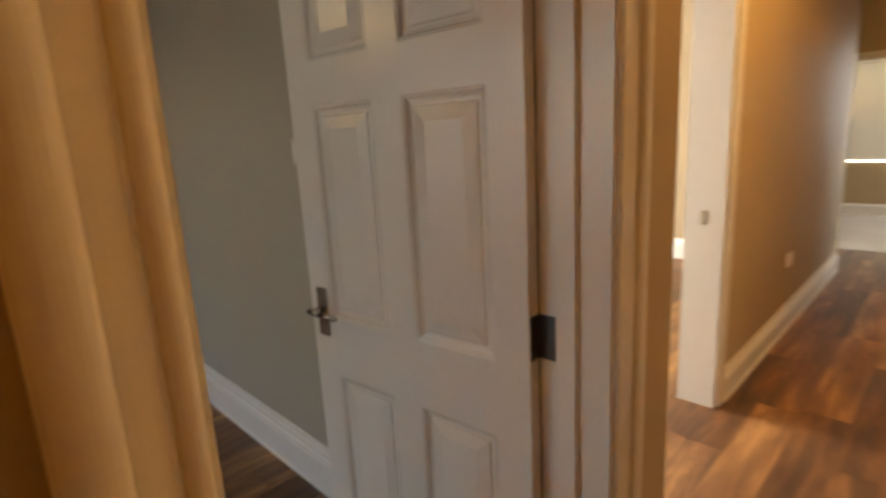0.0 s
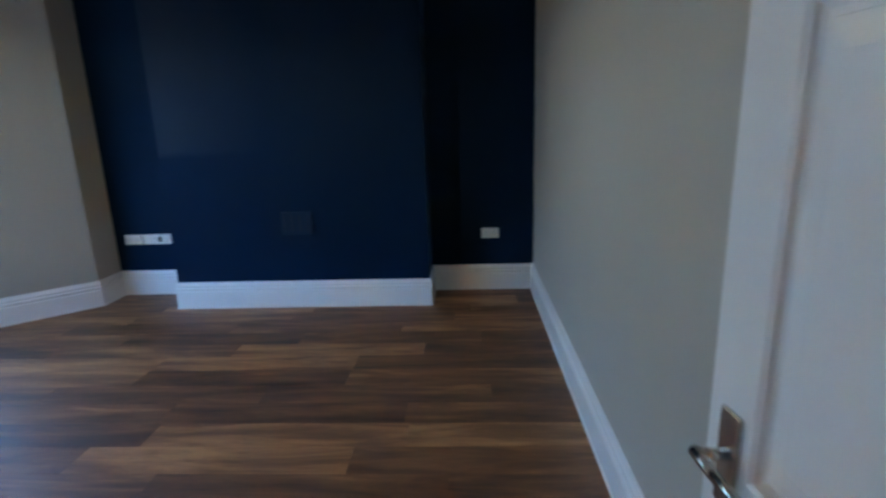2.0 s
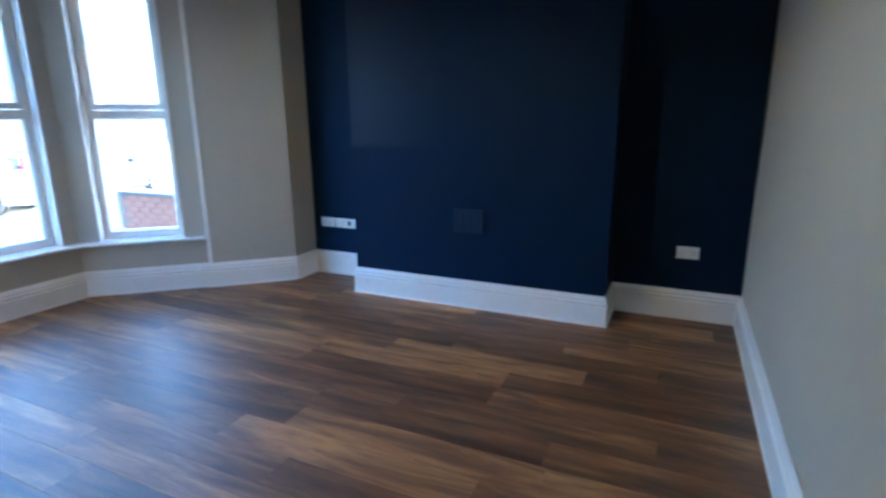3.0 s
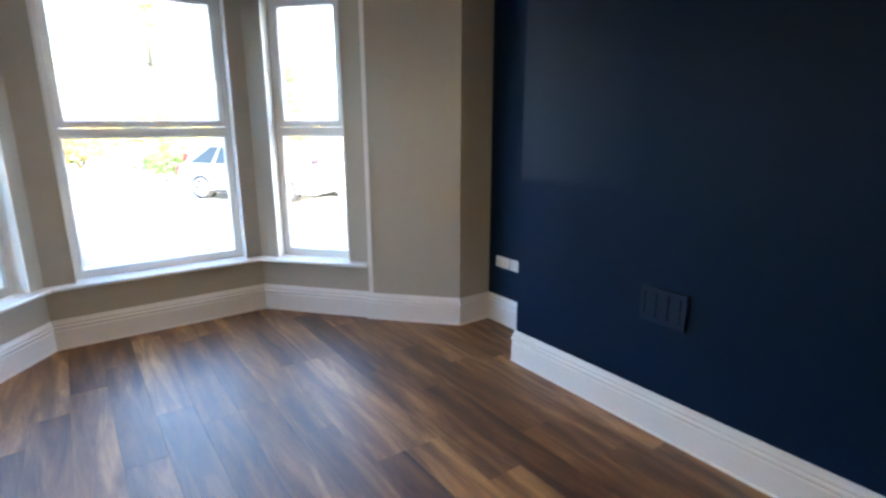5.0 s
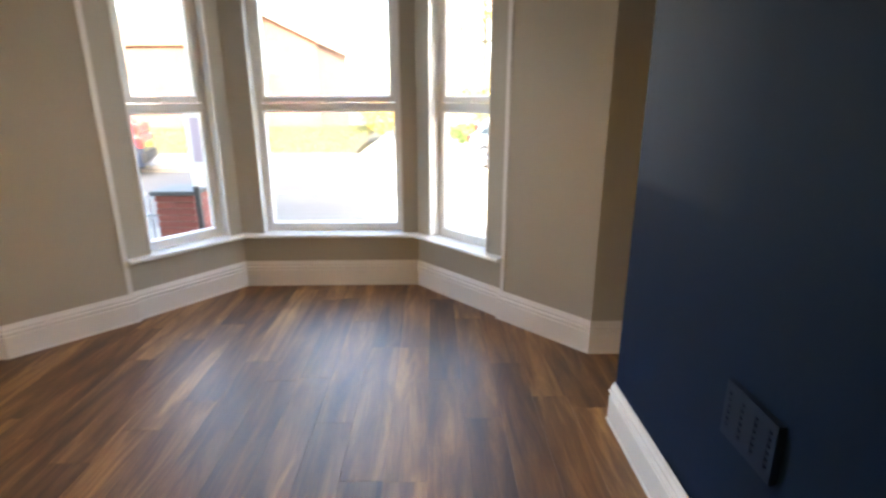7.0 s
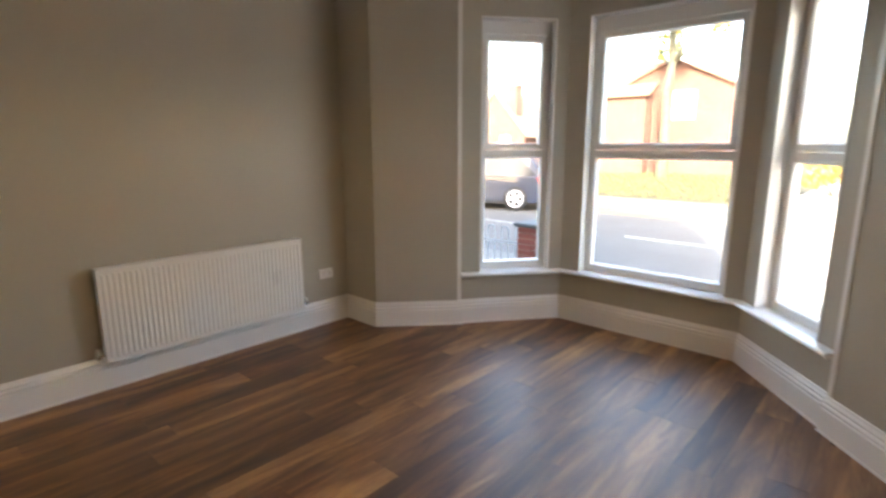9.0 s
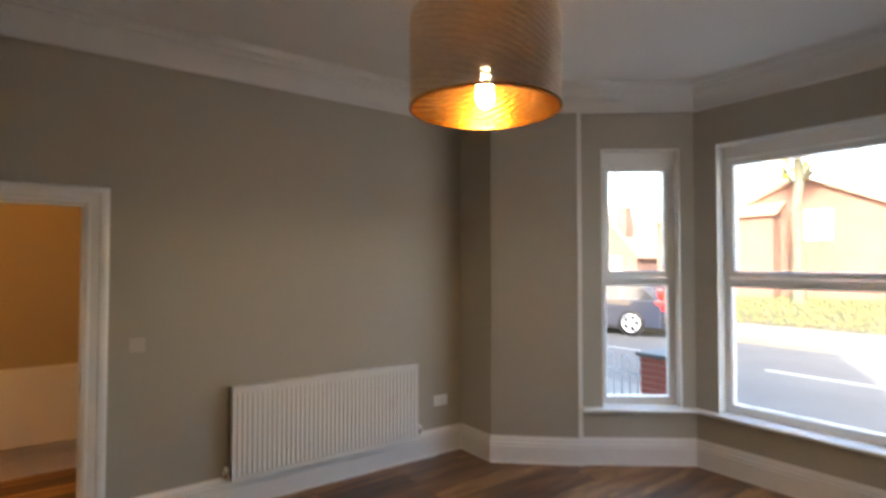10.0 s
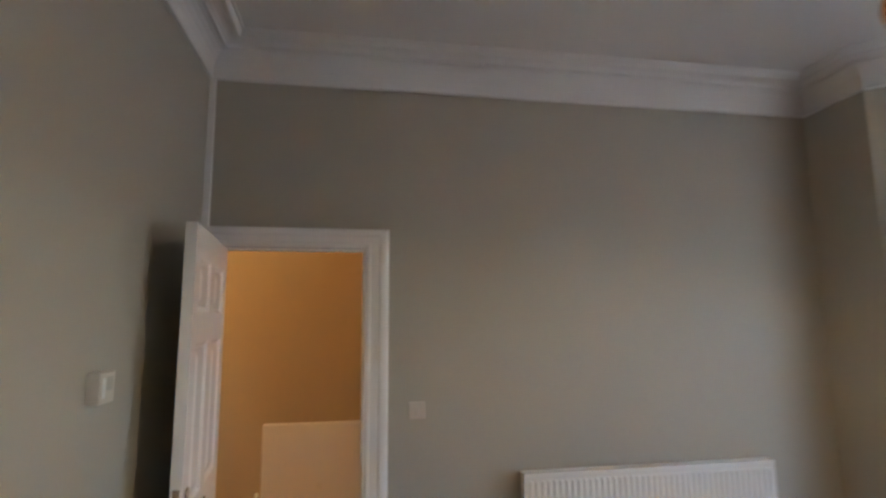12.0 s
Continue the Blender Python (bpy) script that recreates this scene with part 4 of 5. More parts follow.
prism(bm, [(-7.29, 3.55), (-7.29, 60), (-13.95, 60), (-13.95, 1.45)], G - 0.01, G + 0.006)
tagged(finish(bm, "road_sunlit_part", PALE), "road beyond the diagonal, its sunlight put in as pale colour", "road", "", "structure")
bm = bmesh.new()
for k in range(-30, 1):
    box(bm, -10.75, -10.65, k * 4.0, k * 4.0 + 2.4, G + 0.001, G + 0.005)
tagged(finish(bm, "road_marking", surface("white_road_paint", (0.30, 0.30, 0.29), 0.7, var=0.2)), "worn white road marking", "road", "", "structure")

# grass bank opposite
bm = bmesh.new()
nx, ny = 20, 60
vs = []
for i in range(nx + 1):
    for j in range(ny + 1):
        x, y = -17.6 - 8.6 * i / nx, -60 + 61.2 * j / ny
        z = G + 0.10 + 0.42 * (i / nx) + 0.05 * noise.noise((x * 0.8, y * 0.8, 0))
        vs.append(bm.verts.new((x, y, z)))
for i in range(nx):
    for j in range(ny):
        k = i * (ny + 1) + j
        bm.faces.new((vs[k], vs[k + 1], vs[k + ny + 2], vs[k + ny + 1]))
tagged(finish(bm, "ground_bank", GRASS), "grass bank strewn with fallen leaves", "ground", "", "structure")


def scatter(name, count, size, mats, label, area, zf, upright=False):
    rnd = random.Random(5)
    bm = bmesh.new()
    for _ in range(count):
        x, y = rnd.uniform(*area[0]), rnd.uniform(*area[1])
        z = zf(x, y)
        a, s = rnd.uniform(0, 6.28), size * rnd.uniform(0.6, 1.4)
        d = Vector((math.cos(a), math.sin(a), 0)) * s
        e = Vector((-math.sin(a) * 0.5, math.cos(a) * 0.5, 0)) * s
        if upright:
            e = Vector((rnd.uniform(-0.3, 0.3), rnd.uniform(-0.3, 0.3), 1.6)) * s
        c = Vector((x, y, z))
        f = bm.faces.new([bm.verts.new(p) for p in (c - d * 0.5, c + d * 0.5, c + d * 0.2 + e, c - d * 0.3 + e)])
        f.material_index = rnd.randrange(len(mats))
    return tagged(finish(bm, name, mats), label, "plants", "", "stuff")


bank = lambda x, y: G + 0.12 + 0.42 * (-17.6 - x) / 8.6 + 0.03
scatter("grass", 12000, 0.045, [BLADE, BLADE, LEAF_G, BLADE], "tufted green grass on the bank", ((-26, -17.7), (-16, 1.1)), bank, True)
scatter("fallen_leaves", 2600, 0.11, [FALLEN, LEAF_Y, LEAF_O], "yellow and brown fallen leaves on bank and kerb", ((-26, -17.0), (-16, 1.1)), lambda x, y: bank(x, y) + 0.03)
scatter("gutter_leaves", 500, 0.10, [FALLEN, LEAF_Y], "yellow fallen leaves along the kerb", ((-14.7, -13.95), (-14, 1.0)), lambda x, y: G + 0.107)


def leaf_crown(rnd, blobs, count, size, nmat):
    bm = bmesh.new()
    for _ in range(count):
        cx, cy, cz, rx, ry, rz = rnd.choice(blobs)
        v = Vector((rnd.gauss(0, 1), rnd.gauss(0, 1), rnd.gauss(0, 1))).normalized() * rnd.uniform(0.45, 1.0) ** 0.6
        p = Vector((cx + v.x * rx, cy + v.y * ry, cz + v.z * rz))
        e = Euler((rnd.uniform(0, 6.28), rnd.uniform(0, 6.28), rnd.uniform(0, 6.28))).to_matrix()
        s = size * rnd.uniform(0.6, 1.4)
        f = bm.faces.new([bm.verts.new(p + e @ Vector(q)) for q in ((-s, 0, 0), (0, -s * 0.5, s * 0.1), (s, 0, 0), (0, s * 0.5, s * 0.1))])
        f.material_index = rnd.randrange(nmat)
    return bm


def tree(name, at, height, radius, seed, mats, count, leaf, label, bare=0.35):
    rnd = random.Random(seed)
    t = thing(name, at, label, "tree")
    bm = bmesh.new()
    prev, r = Vector((0, 0, -0.1)), radius
    tips = []
    lev = 9
    for k in range(1, lev + 1):
        f = k / lev
        p = Vector((rnd.uniform(-0.12, 0.12) * f * 2, rnd.uniform(-0.12, 0.12) * f * 2, height * f))
        r2 = radius * (1 - 0.85 * f)
        tube(bm, prev, p, r, r2, 10, cap=False)
        if f > bare:
            for _ in range(3):
                a = rnd.uniform(0, 6.28)
                L = height * 0.32 * (1.15 - f) * rnd.uniform(0.7, 1.3)
                tip = p + Vector((math.cos(a) * L, math.sin(a) * L, L * rnd.uniform(0.35, 0.9)))
                mid = p.lerp(tip, 0.5) + Vector((0, 0, -0.1 * L))
                tube(bm, p, mid, r2 * 0.55, r2 * 0.35, 6, cap=False)
                tube(bm, mid, tip, r2 * 0.35, 0.012, 6, cap=False)
                for _ in range(3):
                    tw = mid.lerp(tip, rnd.random())
                    t2 = tw + Vector((rnd.uniform(-1, 1), rnd.uniform(-1, 1), rnd.uniform(0, 0.9))) * L * 0.45
                    tube(bm, tw, t2, 0.018, 0.006, 5, cap=False)
                    tips.append(t2)
                tips.append(tip)
        prev, r = p, r2
    part("trunk", bm, BARK, t, "grey brown bark trunk and limbs", True)
    blobs = [(p.x, p.y, p.z, rnd.uniform(0.3, 0.8), rnd.uniform(0.3, 0.8), rnd.uniform(0.25, 0.6)) for p in tips]
    part("crown", leaf_crown(rnd, blobs, count, leaf, len(mats)), mats, t, "thin yellow autumn leaves")
    return t


def bush(name, at, size, seed, mats, count, leaf, label):
    rnd = random.Random(seed)
    t = thing(name, at, label, "bush")
    bm = bmesh.new()
    blobs = []
    for _ in range(9):
        c = Vector((rnd.uniform(-0.5, 0.5) * size[0], rnd.uniform(-0.5, 0.5) * size[1], rnd.uniform(0.35, 0.75) * size[2]))
        tube(bm, (c.x * 0.3, c.y * 0.3, -0.05), c, 0.03, 0.01, 6)
        blobs.append((*c, size[0] * 0.33, size[1] * 0.33, size[2] * 0.33))
    part("stem", bm, BARK, t)
    part("leaves", leaf_crown(rnd, blobs, count, leaf, len(mats)), mats, t)
    return t


tree("tree", (-24.4, -4.25, G + 0.35), 11.5, 0.27, 3, [LEAF_Y, LEAF_Y, LEAF_G], 4200, 0.15, "street tree with thin yellow autumn leaves")
tree("tree", (-32, 7.0, G), 11.0, 0.30, 8, [LEAF_Y, LEAF_O], 3200, 0.12, "tall tree with sparse orange leaves behind the side road")
tree("tree", (-30, -12.2, G + 0.3), 12.0, 0.22, 12, [LEAF_Y], 500, 0.1, "nearly bare tree beside a brick house")
tree("tree", (-36, 15.4, G), 5.6, 0.2, 21, [LEAF_G], 3000, 0.12, "dark evergreen tree across the road", 0.1)
bush("bush", (-24, 2.6, G), (3.0, 2.6, 2.0), 4, [LEAF_Y, LEAF_O, LEAF_G], 3000, 0.09, "orange and yellow autumn shrub by the side road")
bush("bush", (-25, 5.2, G), (3.0, 4.0, 2.4), 5, [LEAF_Y, LEAF_G], 3200, 0.09, "loose yellow green shrub by the side road")
bush("hedge", (-19.5, 5.4, G), (1.6, 1.5, 1.1), 6, [LEAF_G], 2600, 0.06, "small rounded green hedge beside the parked car")
bush("bush", (-26, 12.5, G), (3.0, 4.0, 2.2), 7, [LEAF_G, LEAF_Y], 3000, 0.09, "green shrub beyond the parked cars")


def simple_house(name, at, wid, dep, eave, ridge, label, gable_front, wins, chimney=None):
    """Local axes: x towards the road, y along it; front at x 0."""
    h = thing(name, at, label, "house")
    bm = bmesh.new()
    if gable_front:
        pts = [(-wid / 2, -0.3), (wid / 2, -0.3), (wid / 2, eave), (0, ridge), (-wid / 2, eave)]
        f = [bm.verts.new((0, y, z)) for y, z in pts]
        b = [bm.verts.new((-dep, y, z)) for y, z in pts]
    else:
        pts = [(0, -0.3), (-dep, -0.3), (-dep, eave), (-dep / 2, ridge), (0, eave)]
        f = [bm.verts.new((x, wid / 2, z)) for x, z in pts]
        b = [bm.verts.new((x, -wid / 2, z)) for x, z in pts]
    bm.faces.new(f)
    bm.faces.new(b[::-1])
    for k in range(5):
        bm.faces.new((f[k], b[k], b[(k + 1) % 5], f[(k + 1) % 5]))
    part("wall", bm, BRICK_A, h)
    bm = bmesh.new()
    o, t = 0.25, 0.07
    if gable_front:
        for s in (-1, 1):
            e = (s * (wid / 2 + o), eave - o * (ridge - eave) / (wid / 2))
            lo = [bm.verts.new(p) for p in ((o, e[0], e[1] + 0.01), (o, 0, ridge + 0.01), (-dep - o, 0, ridge + 0.01), (-dep - o, e[0], e[1] + 0.01))]
            hi = [bm.verts.new(v.co + Vector((0, 0, t))) for v in lo]
            bm.faces.new(lo)
            bm.faces.new(hi[::-1])
            for k in range(4):
                bm.faces.new((lo[k], lo[(k + 1) % 4], hi[(k + 1) % 4], hi[k]))
    else:
        for s in (0, 1):
            e = (o if s == 0 else -dep - o, eave - o * (ridge - eave) / (dep / 2))
            lo = [bm.verts.new(p) for p in ((e[0], -wid / 2 - o, e[1] + 0.01), (-dep / 2, -wid / 2 - o, ridge + 0.01), (-dep / 2, wid / 2 + o, ridge + 0.01), (e[0], wid / 2 + o, e[1] + 0.01))]
            hi = [bm.verts.new(v.co + Vector((0, 0, t))) for v in lo]
            bm.faces.new(lo)
            bm.faces.new(hi[::-1])
            for k in range(4):
                bm.faces.new((lo[k], lo[(k + 1) % 4], hi[(k + 1) % 4], hi[k]))
    part("roof", bm, ROOF, h, "weathered clay tile roof")
    for y, z, w, hh in wins:
        bm = bmesh.new()
        for s in ((0, 0.05, y - w / 2, y - w / 2 + 0.09, z, z + hh), (0, 0.05, y + w / 2 - 0.09, y + w / 2, z, z + hh), (0, 0.05, y - w / 2 + 0.09, y + w / 2 - 0.09, z, z + 0.09),
                  (0, 0.05, y - w / 2 + 0.09, y + w / 2 - 0.09, z + hh - 0.09, z + hh), (0, 0.05, y - 0.04, y + 0.04, z + 0.09, z + hh - 0.09)):
            box(bm, *s)
        wd = part("window", bm, UPVC, h, "white plastic window")
        part("pane", boxes((0.01, 0.025, y - w / 2 + 0.09, y + w / 2 - 0.09, z + 0.09, z + hh - 0.09)), GREY_PANE, wd)
    if chimney:
        y, z0, z1 = chimney
        part("chimney", boxes((-1.2, -0.4, y - 0.4, y + 0.4, z0, z1), (-1.25, -0.35, y - 0.45, y + 0.45, z1, z1 + 0.12)), BRICK_A, h)
    return h


simple_house("house", (-26, -4.6, 0.0), 5.95, 9, 4.0, 5.4, "orange brick house with a low gable and white window", True, [(0.58, 2.65, 1.0, 1.3)])
simple_house("house", (-25.2, -8.3, 0.0), 5.6, 6, 3.9, 5.6, "orange brick range with a sunlit tiled roof", False, [(-1.5, 1.0, 1.2, 1.2)])
simple_house("house", (-32, -19.5, 0.0), 5.4, 9, 2.2, 5.2, "orange brick house with gable and chimney down the road", True, [(1.0, 0.9, 0.8, 1.2), (-1.2, 2.2, 0.8, 1.2)], (1.2, 3.2, 5.6))


# ---- cars ----
def car(name, m, paint, label, L, W, Ht, profile, roof, wheel_r, wx, plate=None):
    """profile: (x, z) outline of the lower body from rear to front along the top; roof: (x, z) outline of the cabin."""
    c = thing(name, (0, 0, 0), label, "car")
    c.matrix_basis = m
    bm = bmesh.new()
    low = 0.24
    ring = [(-L / 2 + 0.06, low), *profile, (L / 2 - 0.08, low)]

    def slab(pts, fy, inset):
        rows = []
        for s in (-1, -0.86, 0.86, 1):
            k = inset if abs(s) == 1 else 0.0
            cx, cz = sum(p[0] for p in pts) / len(pts), sum(p[1] for p in pts) / len(pts)
            rows.append([bm.verts.new((x + (cx - x) * k, s * fy(z), z + (cz - z) * k)) for x, z in pts])
        for lo, hi in zip(rows, rows[1:]):
            for j in range(len(pts)):
                bm.faces.new((lo[j], lo[(j + 1) % len(pts)], hi[(j + 1) % len(pts)], hi[j]))
        bm.faces.new(rows[0])
        bm.faces.new(rows[-1][::-1])

    slab(ring, lambda z: W / 2 * (1 - 0.05 * max(0, z - 0.6)), 0.05)
    slab(roof, lambda z: W / 2 * (0.96 - 0.22 * (z - 0.85)), 0.03)
    body = part("body", bm, paint, c)
    for x in wx:
        for s in (-1, 1):
            bm = bmesh.new()
            y = s * (W / 2 - 0.10)
            tube(bm, (x, y - 0.12, wheel_r), (x, y + 0.125, wheel_r), wheel_r, n=28)
            wh = part("wheel", bm, TYRE, c, "black tyre", True)
            bm = bmesh.new()
            yo = y + s * 0.127
            tube(bm, (x, yo - 0.006, wheel_r), (x, yo + 0.006, wheel_r), wheel_r * 0.16, n=14)
            for k in range(5):
                a = 2 * math.pi * k / 5
                for off in (-0.16, 0.16):
                    tube(bm, (x, yo, wheel_r), (x + wheel_r * 0.66 * math.cos(a + off), yo, wheel_r + wheel_r * 0.66 * math.sin(a + off)), 0.022, 0.018, 6)
            for k in range(28):
                a, b = 2 * math.pi * k / 28, 2 * math.pi * (k + 1) / 28
                tube(bm, (x + wheel_r * 0.67 * math.cos(a), yo, wheel_r + wheel_r * 0.67 * math.sin(a)), (x + wheel_r * 0.67 * math.cos(b), yo, wheel_r + wheel_r * 0.67 * math.sin(b)), 0.018, n=6, cap=False)
            part("rim", bm, ALLOY, wh, "silver alloy rim")
    zs = [p[1] for p in roof]
    z0, z1 = min(zs) + 0.05, max(zs) - 0.09
    xr, xf = min(p[0] for p in roof), max(p[0] for p in roof)
    top = sorted(p[0] for p in roof if p[1] > max(zs) - 0.05)
    for s in (-1, 1):
        for fa, fb in ((0.03, 0.30), (0.33, 0.62), (0.65, 0.95)):
            bm = bmesh.new()
            q = []
            for f, z in ((fa, z0), (fb, z0), (fb, z1), (fa, z1)):
                lo_x, hi_x = xr + 0.12 + (xf - xr - 0.30) * f, top[0] + 0.05 + (top[-1] - top[0] - 0.1) * f
                x = lo_x if z == z0 else hi_x
                q.append(bm.verts.new((x, s * (W / 2 * (0.96 - 0.22 * (z - 0.85)) + 0.006), z)))
            f = bm.faces.new(q)
            r = bmesh.ops.extrude_face_region(bm, geom=[f])
            for v in [g for g in r["geom"] if isinstance(g, bmesh.types.BMVert)]:
                v.co.y -= s * 0.03
            part("side_window", bm, CAR_GLASS, c, "dark glass")
    rear = sorted(roof, key=lambda p: p[0])[:1][0]
    bm = boxes((xr + 0.02, xr + 0.30, -W / 2 * 0.72, W / 2 * 0.72, z0 + 0.04, z1 - 0.02))
    for v in bm.verts:
        if v.co.z > (z0 + z1) / 2:
            v.co.x += (top[0] - xr) * 0.86
        v.co.x -= 0.05
    part("rear_window", bm, CAR_GLASS, c, "dark glass")
    zt = max(p[1] for p in profile)
    for s in (-1, 1):
        bm = boxes((-L / 2 + 0.00, -L / 2 + 0.30, s * (W / 2 - 0.115) - 0.10, s * (W / 2 - 0.115) + 0.10, zt - 0.30, zt - 0.02), (xr - 0.03, xr + 0.14, s * (W / 2 - 0.16) - 0.06, s * (W / 2 - 0.16) + 0.06, zt - 0.04, zt + 0.30), bevel=0.03)
        part("tail_light", bm, TAIL, c, "red tail light")
        part("headlight", boxes((L / 2 - 0.32, L / 2 - 0.06, s * (W / 2 - 0.16) - 0.12, s * (W / 2 - 0.16) + 0.12, 0.62, 0.78), bevel=0.03), ALLOY, c, "clear headlight")
        part("mirror", boxes((0.55, 0.68, s * (W / 2 + 0.07) - 0.09, s * (W / 2 + 0.07) + 0.09, zt - 0.02, zt + 0.13), bevel=0.03), paint, c)
    part("bumper", boxes((-L / 2 - 0.03, -L / 2 + 0.2, -W / 2 + 0.06, W / 2 - 0.06, 0.34, 0.60), bevel=0.04), TYRE if plate else paint, c)
    part("number_plate", boxes((-L / 2 - 0.036, -L / 2 + 0.02, -0.26, 0.26, 0.72, 0.83)), PLATE_Y, c, "yellow rear number plate")
    for s in (-1, 1):
        part("sill_trim", boxes((-L / 2 + 1.2, L / 2 - 1.2, s * (W / 2 - 0.03) - 0.03, s * (W / 2 - 0.03) + 0.03, 0.20, 0.30), bevel=0.01), TYRE, c)
    return c


def road_pose(x, y, heading):
    return pose(x, y, G + 0.002, 0, 0, heading)


SUV_P = [(-2.30, 0.45), (-2.31, 0.80), (-2.24, 1.02), (1.05, 1.03), (1.95, 0.95), (2.24, 0.78), (2.31, 0.45)]
SUV_R = [(-2.22, 1.00), (-1.78, 1.60), (-1.50, 1.69), (0.0, 1.71), (0.45, 1.64), (1.25, 1.02)]
car("car", road_pose(-13.2, -5.95, -71), CAR_BLUE, "dark blue estate car parked at the far kerb", 4.63, 1.89, 1.71, SUV_P, SUV_R, 0.36, (-1.40, 1.37), True)
SAL_P = [(-2.10, 0.45), (-2.12, 0.72), (-2.02, 0.90), (0.95, 0.90), (1.80, 0.78), (2.08, 0.62), (2.12, 0.42)]
SAL_R = [(-1.90, 0.88), (-1.45, 1.36), (-1.1, 1.44), (0.1, 1.46), (0.4, 1.40), (1.2, 0.89)]
car("car", pose(-13.75, 6.8, G + 0.022, 0, 0, 35), CAR_SILVER, "silver hatchback parked across the road in sunshine", 4.24, 1.78, 1.46, SAL_P, SAL_R, 0.32, (-1.30, 1.30))
car("car", pose(-13.6, 9.85, G + 0.008, 0, 0, 90), CAR_GREY, "grey blue hatchback parked across the road in sunshine", 4.24, 1.78, 1.46, SAL_P, SAL_R, 0.32, (-1.30, 1.25))
car("car", pose(-17.6, 11.2, G + 0.022, 0, 0, 90), CAR_RED, "red hatchback parked beyond the other cars", 4.24, 1.78, 1.46, SAL_P, SAL_R, 0.32, (-1.30, 1.25))


# ---- front boundary ----
pil = thing("gate_pillar", (-5.72, 0.92, G + 0.015), "dark red brick pillar with a slate coping", "pillar")
part("core", boxes((-0.205, 0.205, -0.205, 0.205, 0, 0.905)), MORTAR, pil)
brick_me = None
for row in range(12):
    z = 0.005 + row * 0.075
    for side in range(4):
        for k in range(2):
            if brick_me is None:
                bm = boxes((-0.106, 0.106, -0.012, 0.004, 0, 0.064), bevel=0.004, seg=1)
                ob = finish(bm, "brick", BRICK_D)
                brick_me = ob.data
            else:
                ob = new("brick", brick_me)
            ob.parent = pil
            ob.matrix_basis = pose(0, 0, z, 0, 0, 90 * side) @ pose(-0.109 + 0.218 * k + (0.012 if row % 2 else -0.0), -0.208, 0)
part("coping", boxes((-0.26, 0.26, -0.26, 0.26, 0.905, 0.955), bevel=0.01), COPING, pil, "dark slate coping slab")

rl = thing("railing", (-5.75, 0.68, G + 0.09), "grey painted bow-topped iron railing beside the pillar", "railing")
NB = 34
for z, nm in ((0.10, "bottom_rail"), (0.52, "top_rail")):
    part(nm, boxes((-0.006, 0.006, -NB * 0.12, 0.0, z, z + 0.035)), IRON, rl)
for k in range(NB):
    y = -0.06 - k * 0.12
    bm = bmesh.new()
    tube(bm, (0, y, 0.0), (0, y, 0.70), 0.008, n=8)
    if k % 2 == 0:
        pr = (0, y, 0.70)
        for j in range(1, 9):
            a = math.pi * j / 8
            nx_ = (0, y - 0.06 + 0.06 * math.cos(a), 0.70 + 0.06 * math.sin(a))
            tube(bm, pr, nx_, 0.008, n=6, cap=False)
            pr = nx_
    part("bar", bm, IRON, rl)

sg = thing("sale_board", (-5.0, 1.42, G + 0.06), "estate board with white and purple panel on a black post", "sign")
part("post", boxes((-0.025, 0.025, -0.025, 0.025, 0, 1.88), bevel=0.004), BLACK, sg, "black timber post")
bd = part("board", boxes((0.027, 0.037, -0.02, 0.40, 1.05, 1.85), bevel=0.002), SIGN_W, sg, "white sign board")
part("printed_band", boxes((0.0372, 0.0392, 0.03, 0.36, 1.54, 1.74), (0.0372, 0.0392, 0.03, 0.20, 1.30, 1.54)), SIGN_P, bd, "purple printed band")

# low brick wall and white post by the forecourt
lw = thing("garden_wall", (-6.10, 5.70, G + 0.06), "low brown brick wall along the sunlit forecourt", "wall", rz=-90)
part("core", boxes((-0.10, 0.10, 0, 3.2, 0, 0.90)), MORTAR, lw)
lb_me = None
for row in range(12):
    for k in range(14):
        for s in (1, -1):
            if lb_me is None:
                bm = boxes((-0.004, 0.010, 0, 0.214, 0, 0.064), bevel=0.003, seg=1)
                ob = finish(bm, "brick", BRICK_A)
                ob.data.materials[0] = surface("brown_brick", (0.30, 0.14, 0.09), 0.85, var=0.3, scale=6, fine=60, bump=0.4, depth=0.003)
                lb_me = ob.data
            else:
                ob = new("brick", lb_me)
            ob.parent = lw
            ob.matrix_basis = pose(s * 0.098, 0.005 + k * 0.225 + (0.1125 if row % 2 else 0.0) + (0.214 if s < 0 else 0), 0.005 + row * 0.075, 0, 0, 0 if s > 0 else 180)
part("coping", boxes((-0.14, 0.14, -0.02, 3.4, 0.90, 0.95), bevel=0.008), PAVING, lw, "pale coping stones")
wp = thing("gate_post", (-6.24, 5.66, G + 0.06), "white painted square gate post", "post")
part("shaft", boxes((-0.09, 0.09, -0.09, 0.09, 0, 1.0), bevel=0.008), UPVC, wp)
part("cap", boxes((-0.11, 0.11, -0.11, 0.11, 1.0, 1.05), bevel=0.015), UPVC, wp)


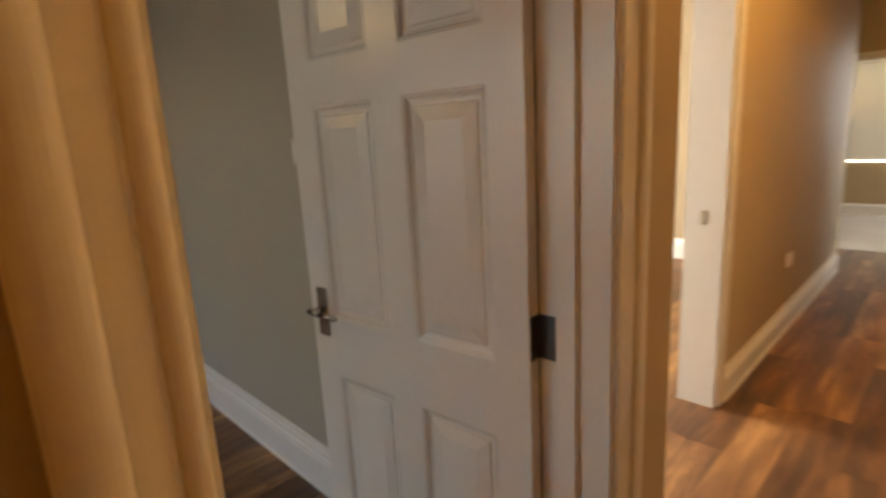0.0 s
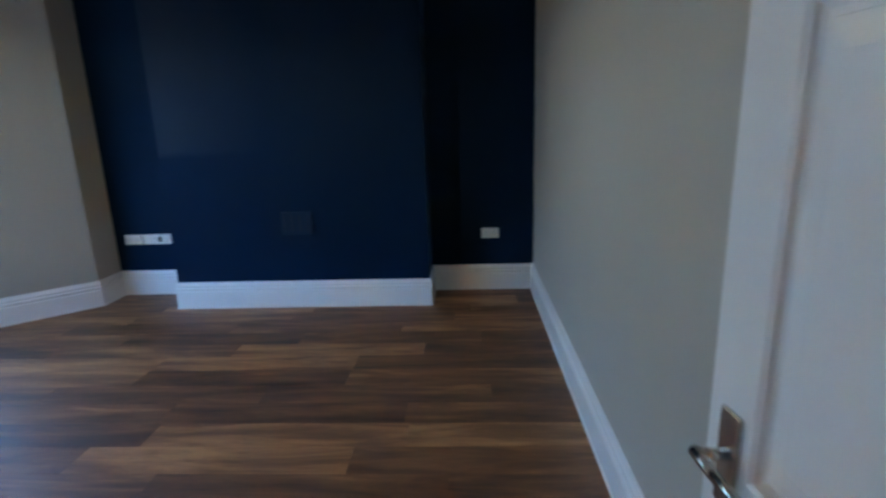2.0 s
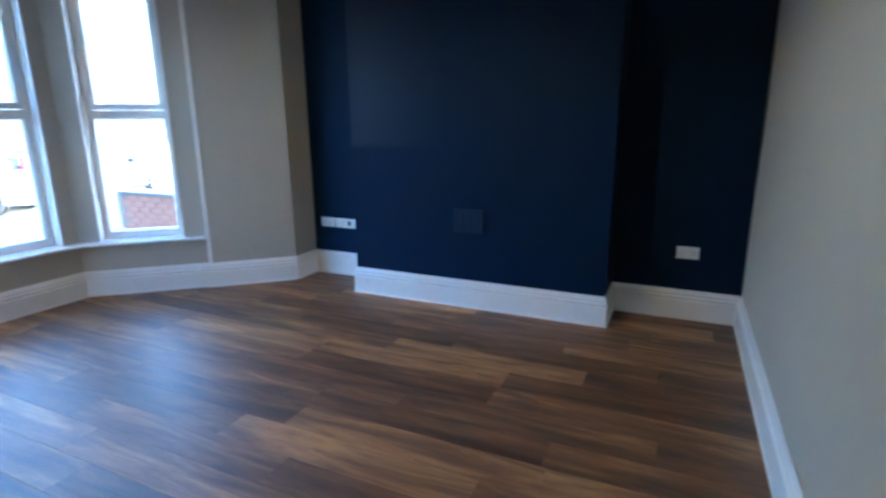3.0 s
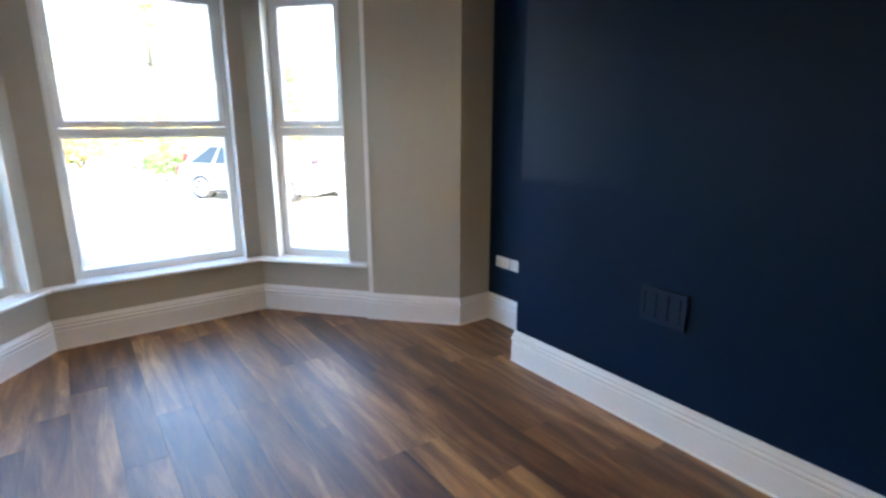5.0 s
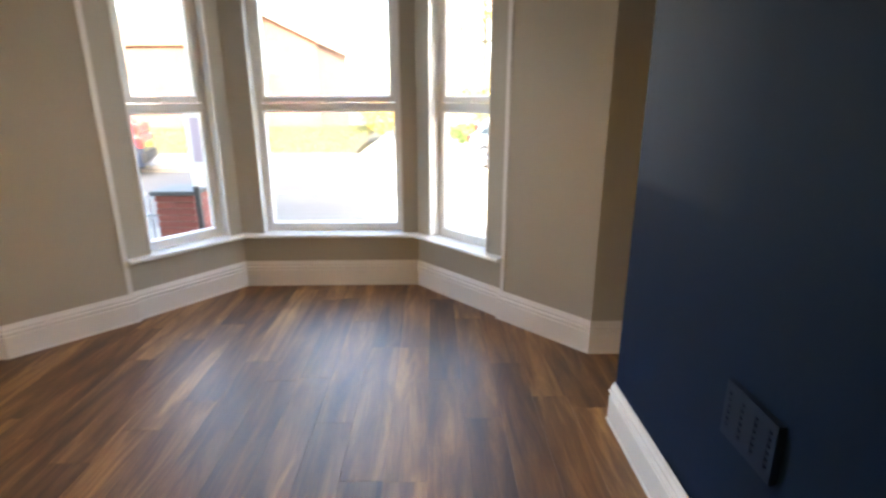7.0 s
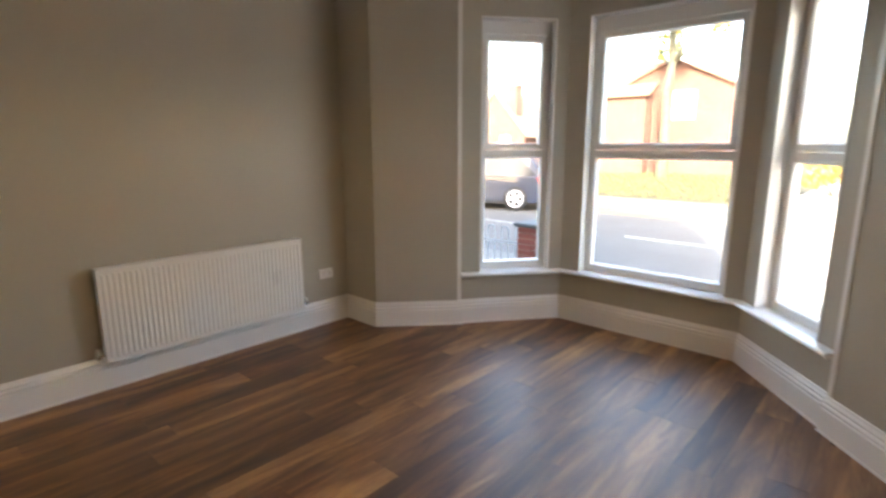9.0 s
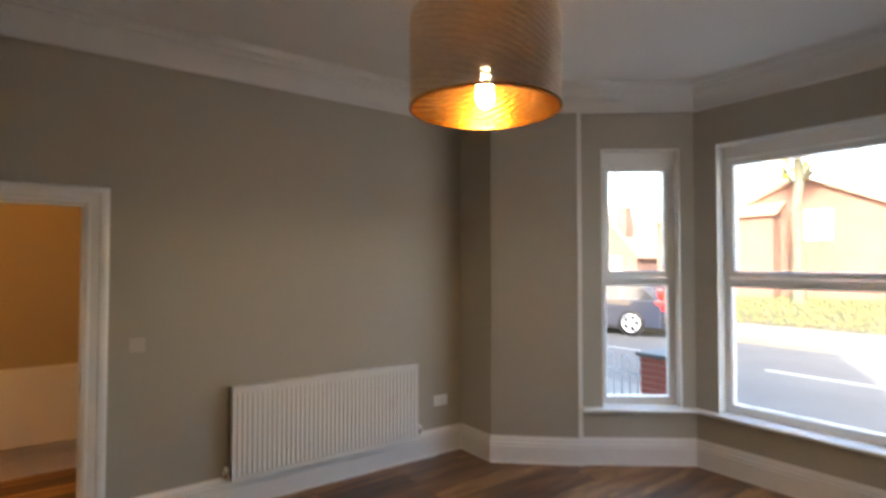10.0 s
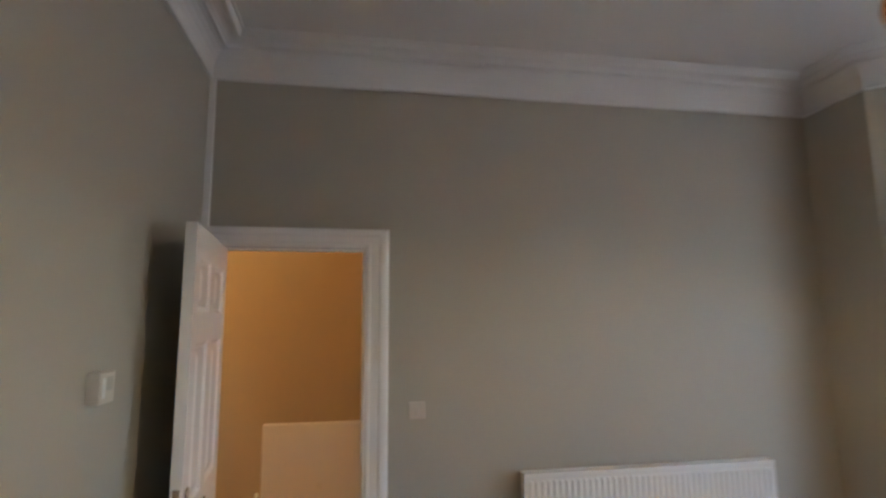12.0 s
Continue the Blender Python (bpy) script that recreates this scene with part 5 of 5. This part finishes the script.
# ---- floors ----
fl = bmesh.new()
prism(fl, [(p.x, p.y) for p in OUT], -0.06, -0.0115)
floor = tagged(finish(fl, "floor", UNDER), "dark walnut plank floor with satin sheen", "floor", "", "structure")
flh = bmesh.new()
box(flh, -3.1, 7.06, -0.9, 0.635, -0.06, -0.0115)
box(flh, 1.25, 7.06, 0.635, 5.45, -0.06, -0.0115)
floor_h = tagged(finish(flh, "floor_hall", UNDER), "dark walnut plank floor running through the hall", "floor", "", "structure")

PW, PL = 0.190, 1.24
plank_mesh = {}


def plank(parent, x0, x1, y):
    L = round(x1 - x0, 2)
    if L < 0.06:
        return
    if L not in plank_mesh:
        bm = bmesh.new()
        g, c = 0.0003, 0.0008
        x, w = L / 2 - g, PW / 2 - g
        rings = [[bm.verts.new((sx * (x - o), sy * (w - o), z)) for sx, sy in ((-1, -1), (1, -1), (1, 1), (-1, 1))] for o, z in ((0, -0.0114), (0, -c * 0.7), (c, 0.0))]
        for lo, hi in zip(rings, rings[1:]):
            for k in range(4):
                bm.faces.new((lo[k], lo[(k + 1) % 4], hi[(k + 1) % 4], hi[k]))
        bm.faces.new(rings[-1])
        ob = finish(bm, "plank", PLANK)
        plank_mesh[L] = ob.data
    else:
        ob = new("plank", plank_mesh[L])
    ob.parent = parent
    ob.location = ((x0 + x1) / 2, y, 0)


def west_edge(y):
    if 2.25 <= y <= 3.74:
        return -4.0
    d = (2.25 - y) if y < 2.25 else (y - 3.74)
    if d < 0.62:
        return -4.0 + d * 1.2
    if 1.19 <= y <= 4.87:
        return -3.24 + (d - 0.55) * 0.95
    return -2.72


rnd = random.Random(11)
y = -0.72 + PW / 2
while y < 5.26:
    spans = []
    if y < 0.60:
        spans.append((floor_h, -2.98, 7.04))
    elif y < 0.80:
        spans.append((floor, -2.7, 1.2))
        spans.append((floor_h, 1.2, 7.04))
    else:
        spans.append((floor, west_edge(y), 1.10))
        if y < 3.2:
            spans.append((floor_h, 1.28, 7.04 if y < 2.3 else 5.9))
    for parent, a, b in spans:
        x = a - rnd.uniform(0.05, PL - 0.05)
        while x < b:
            plank(parent, max(a, x), min(b, x + PL), y)
            x += PL
    y += PW
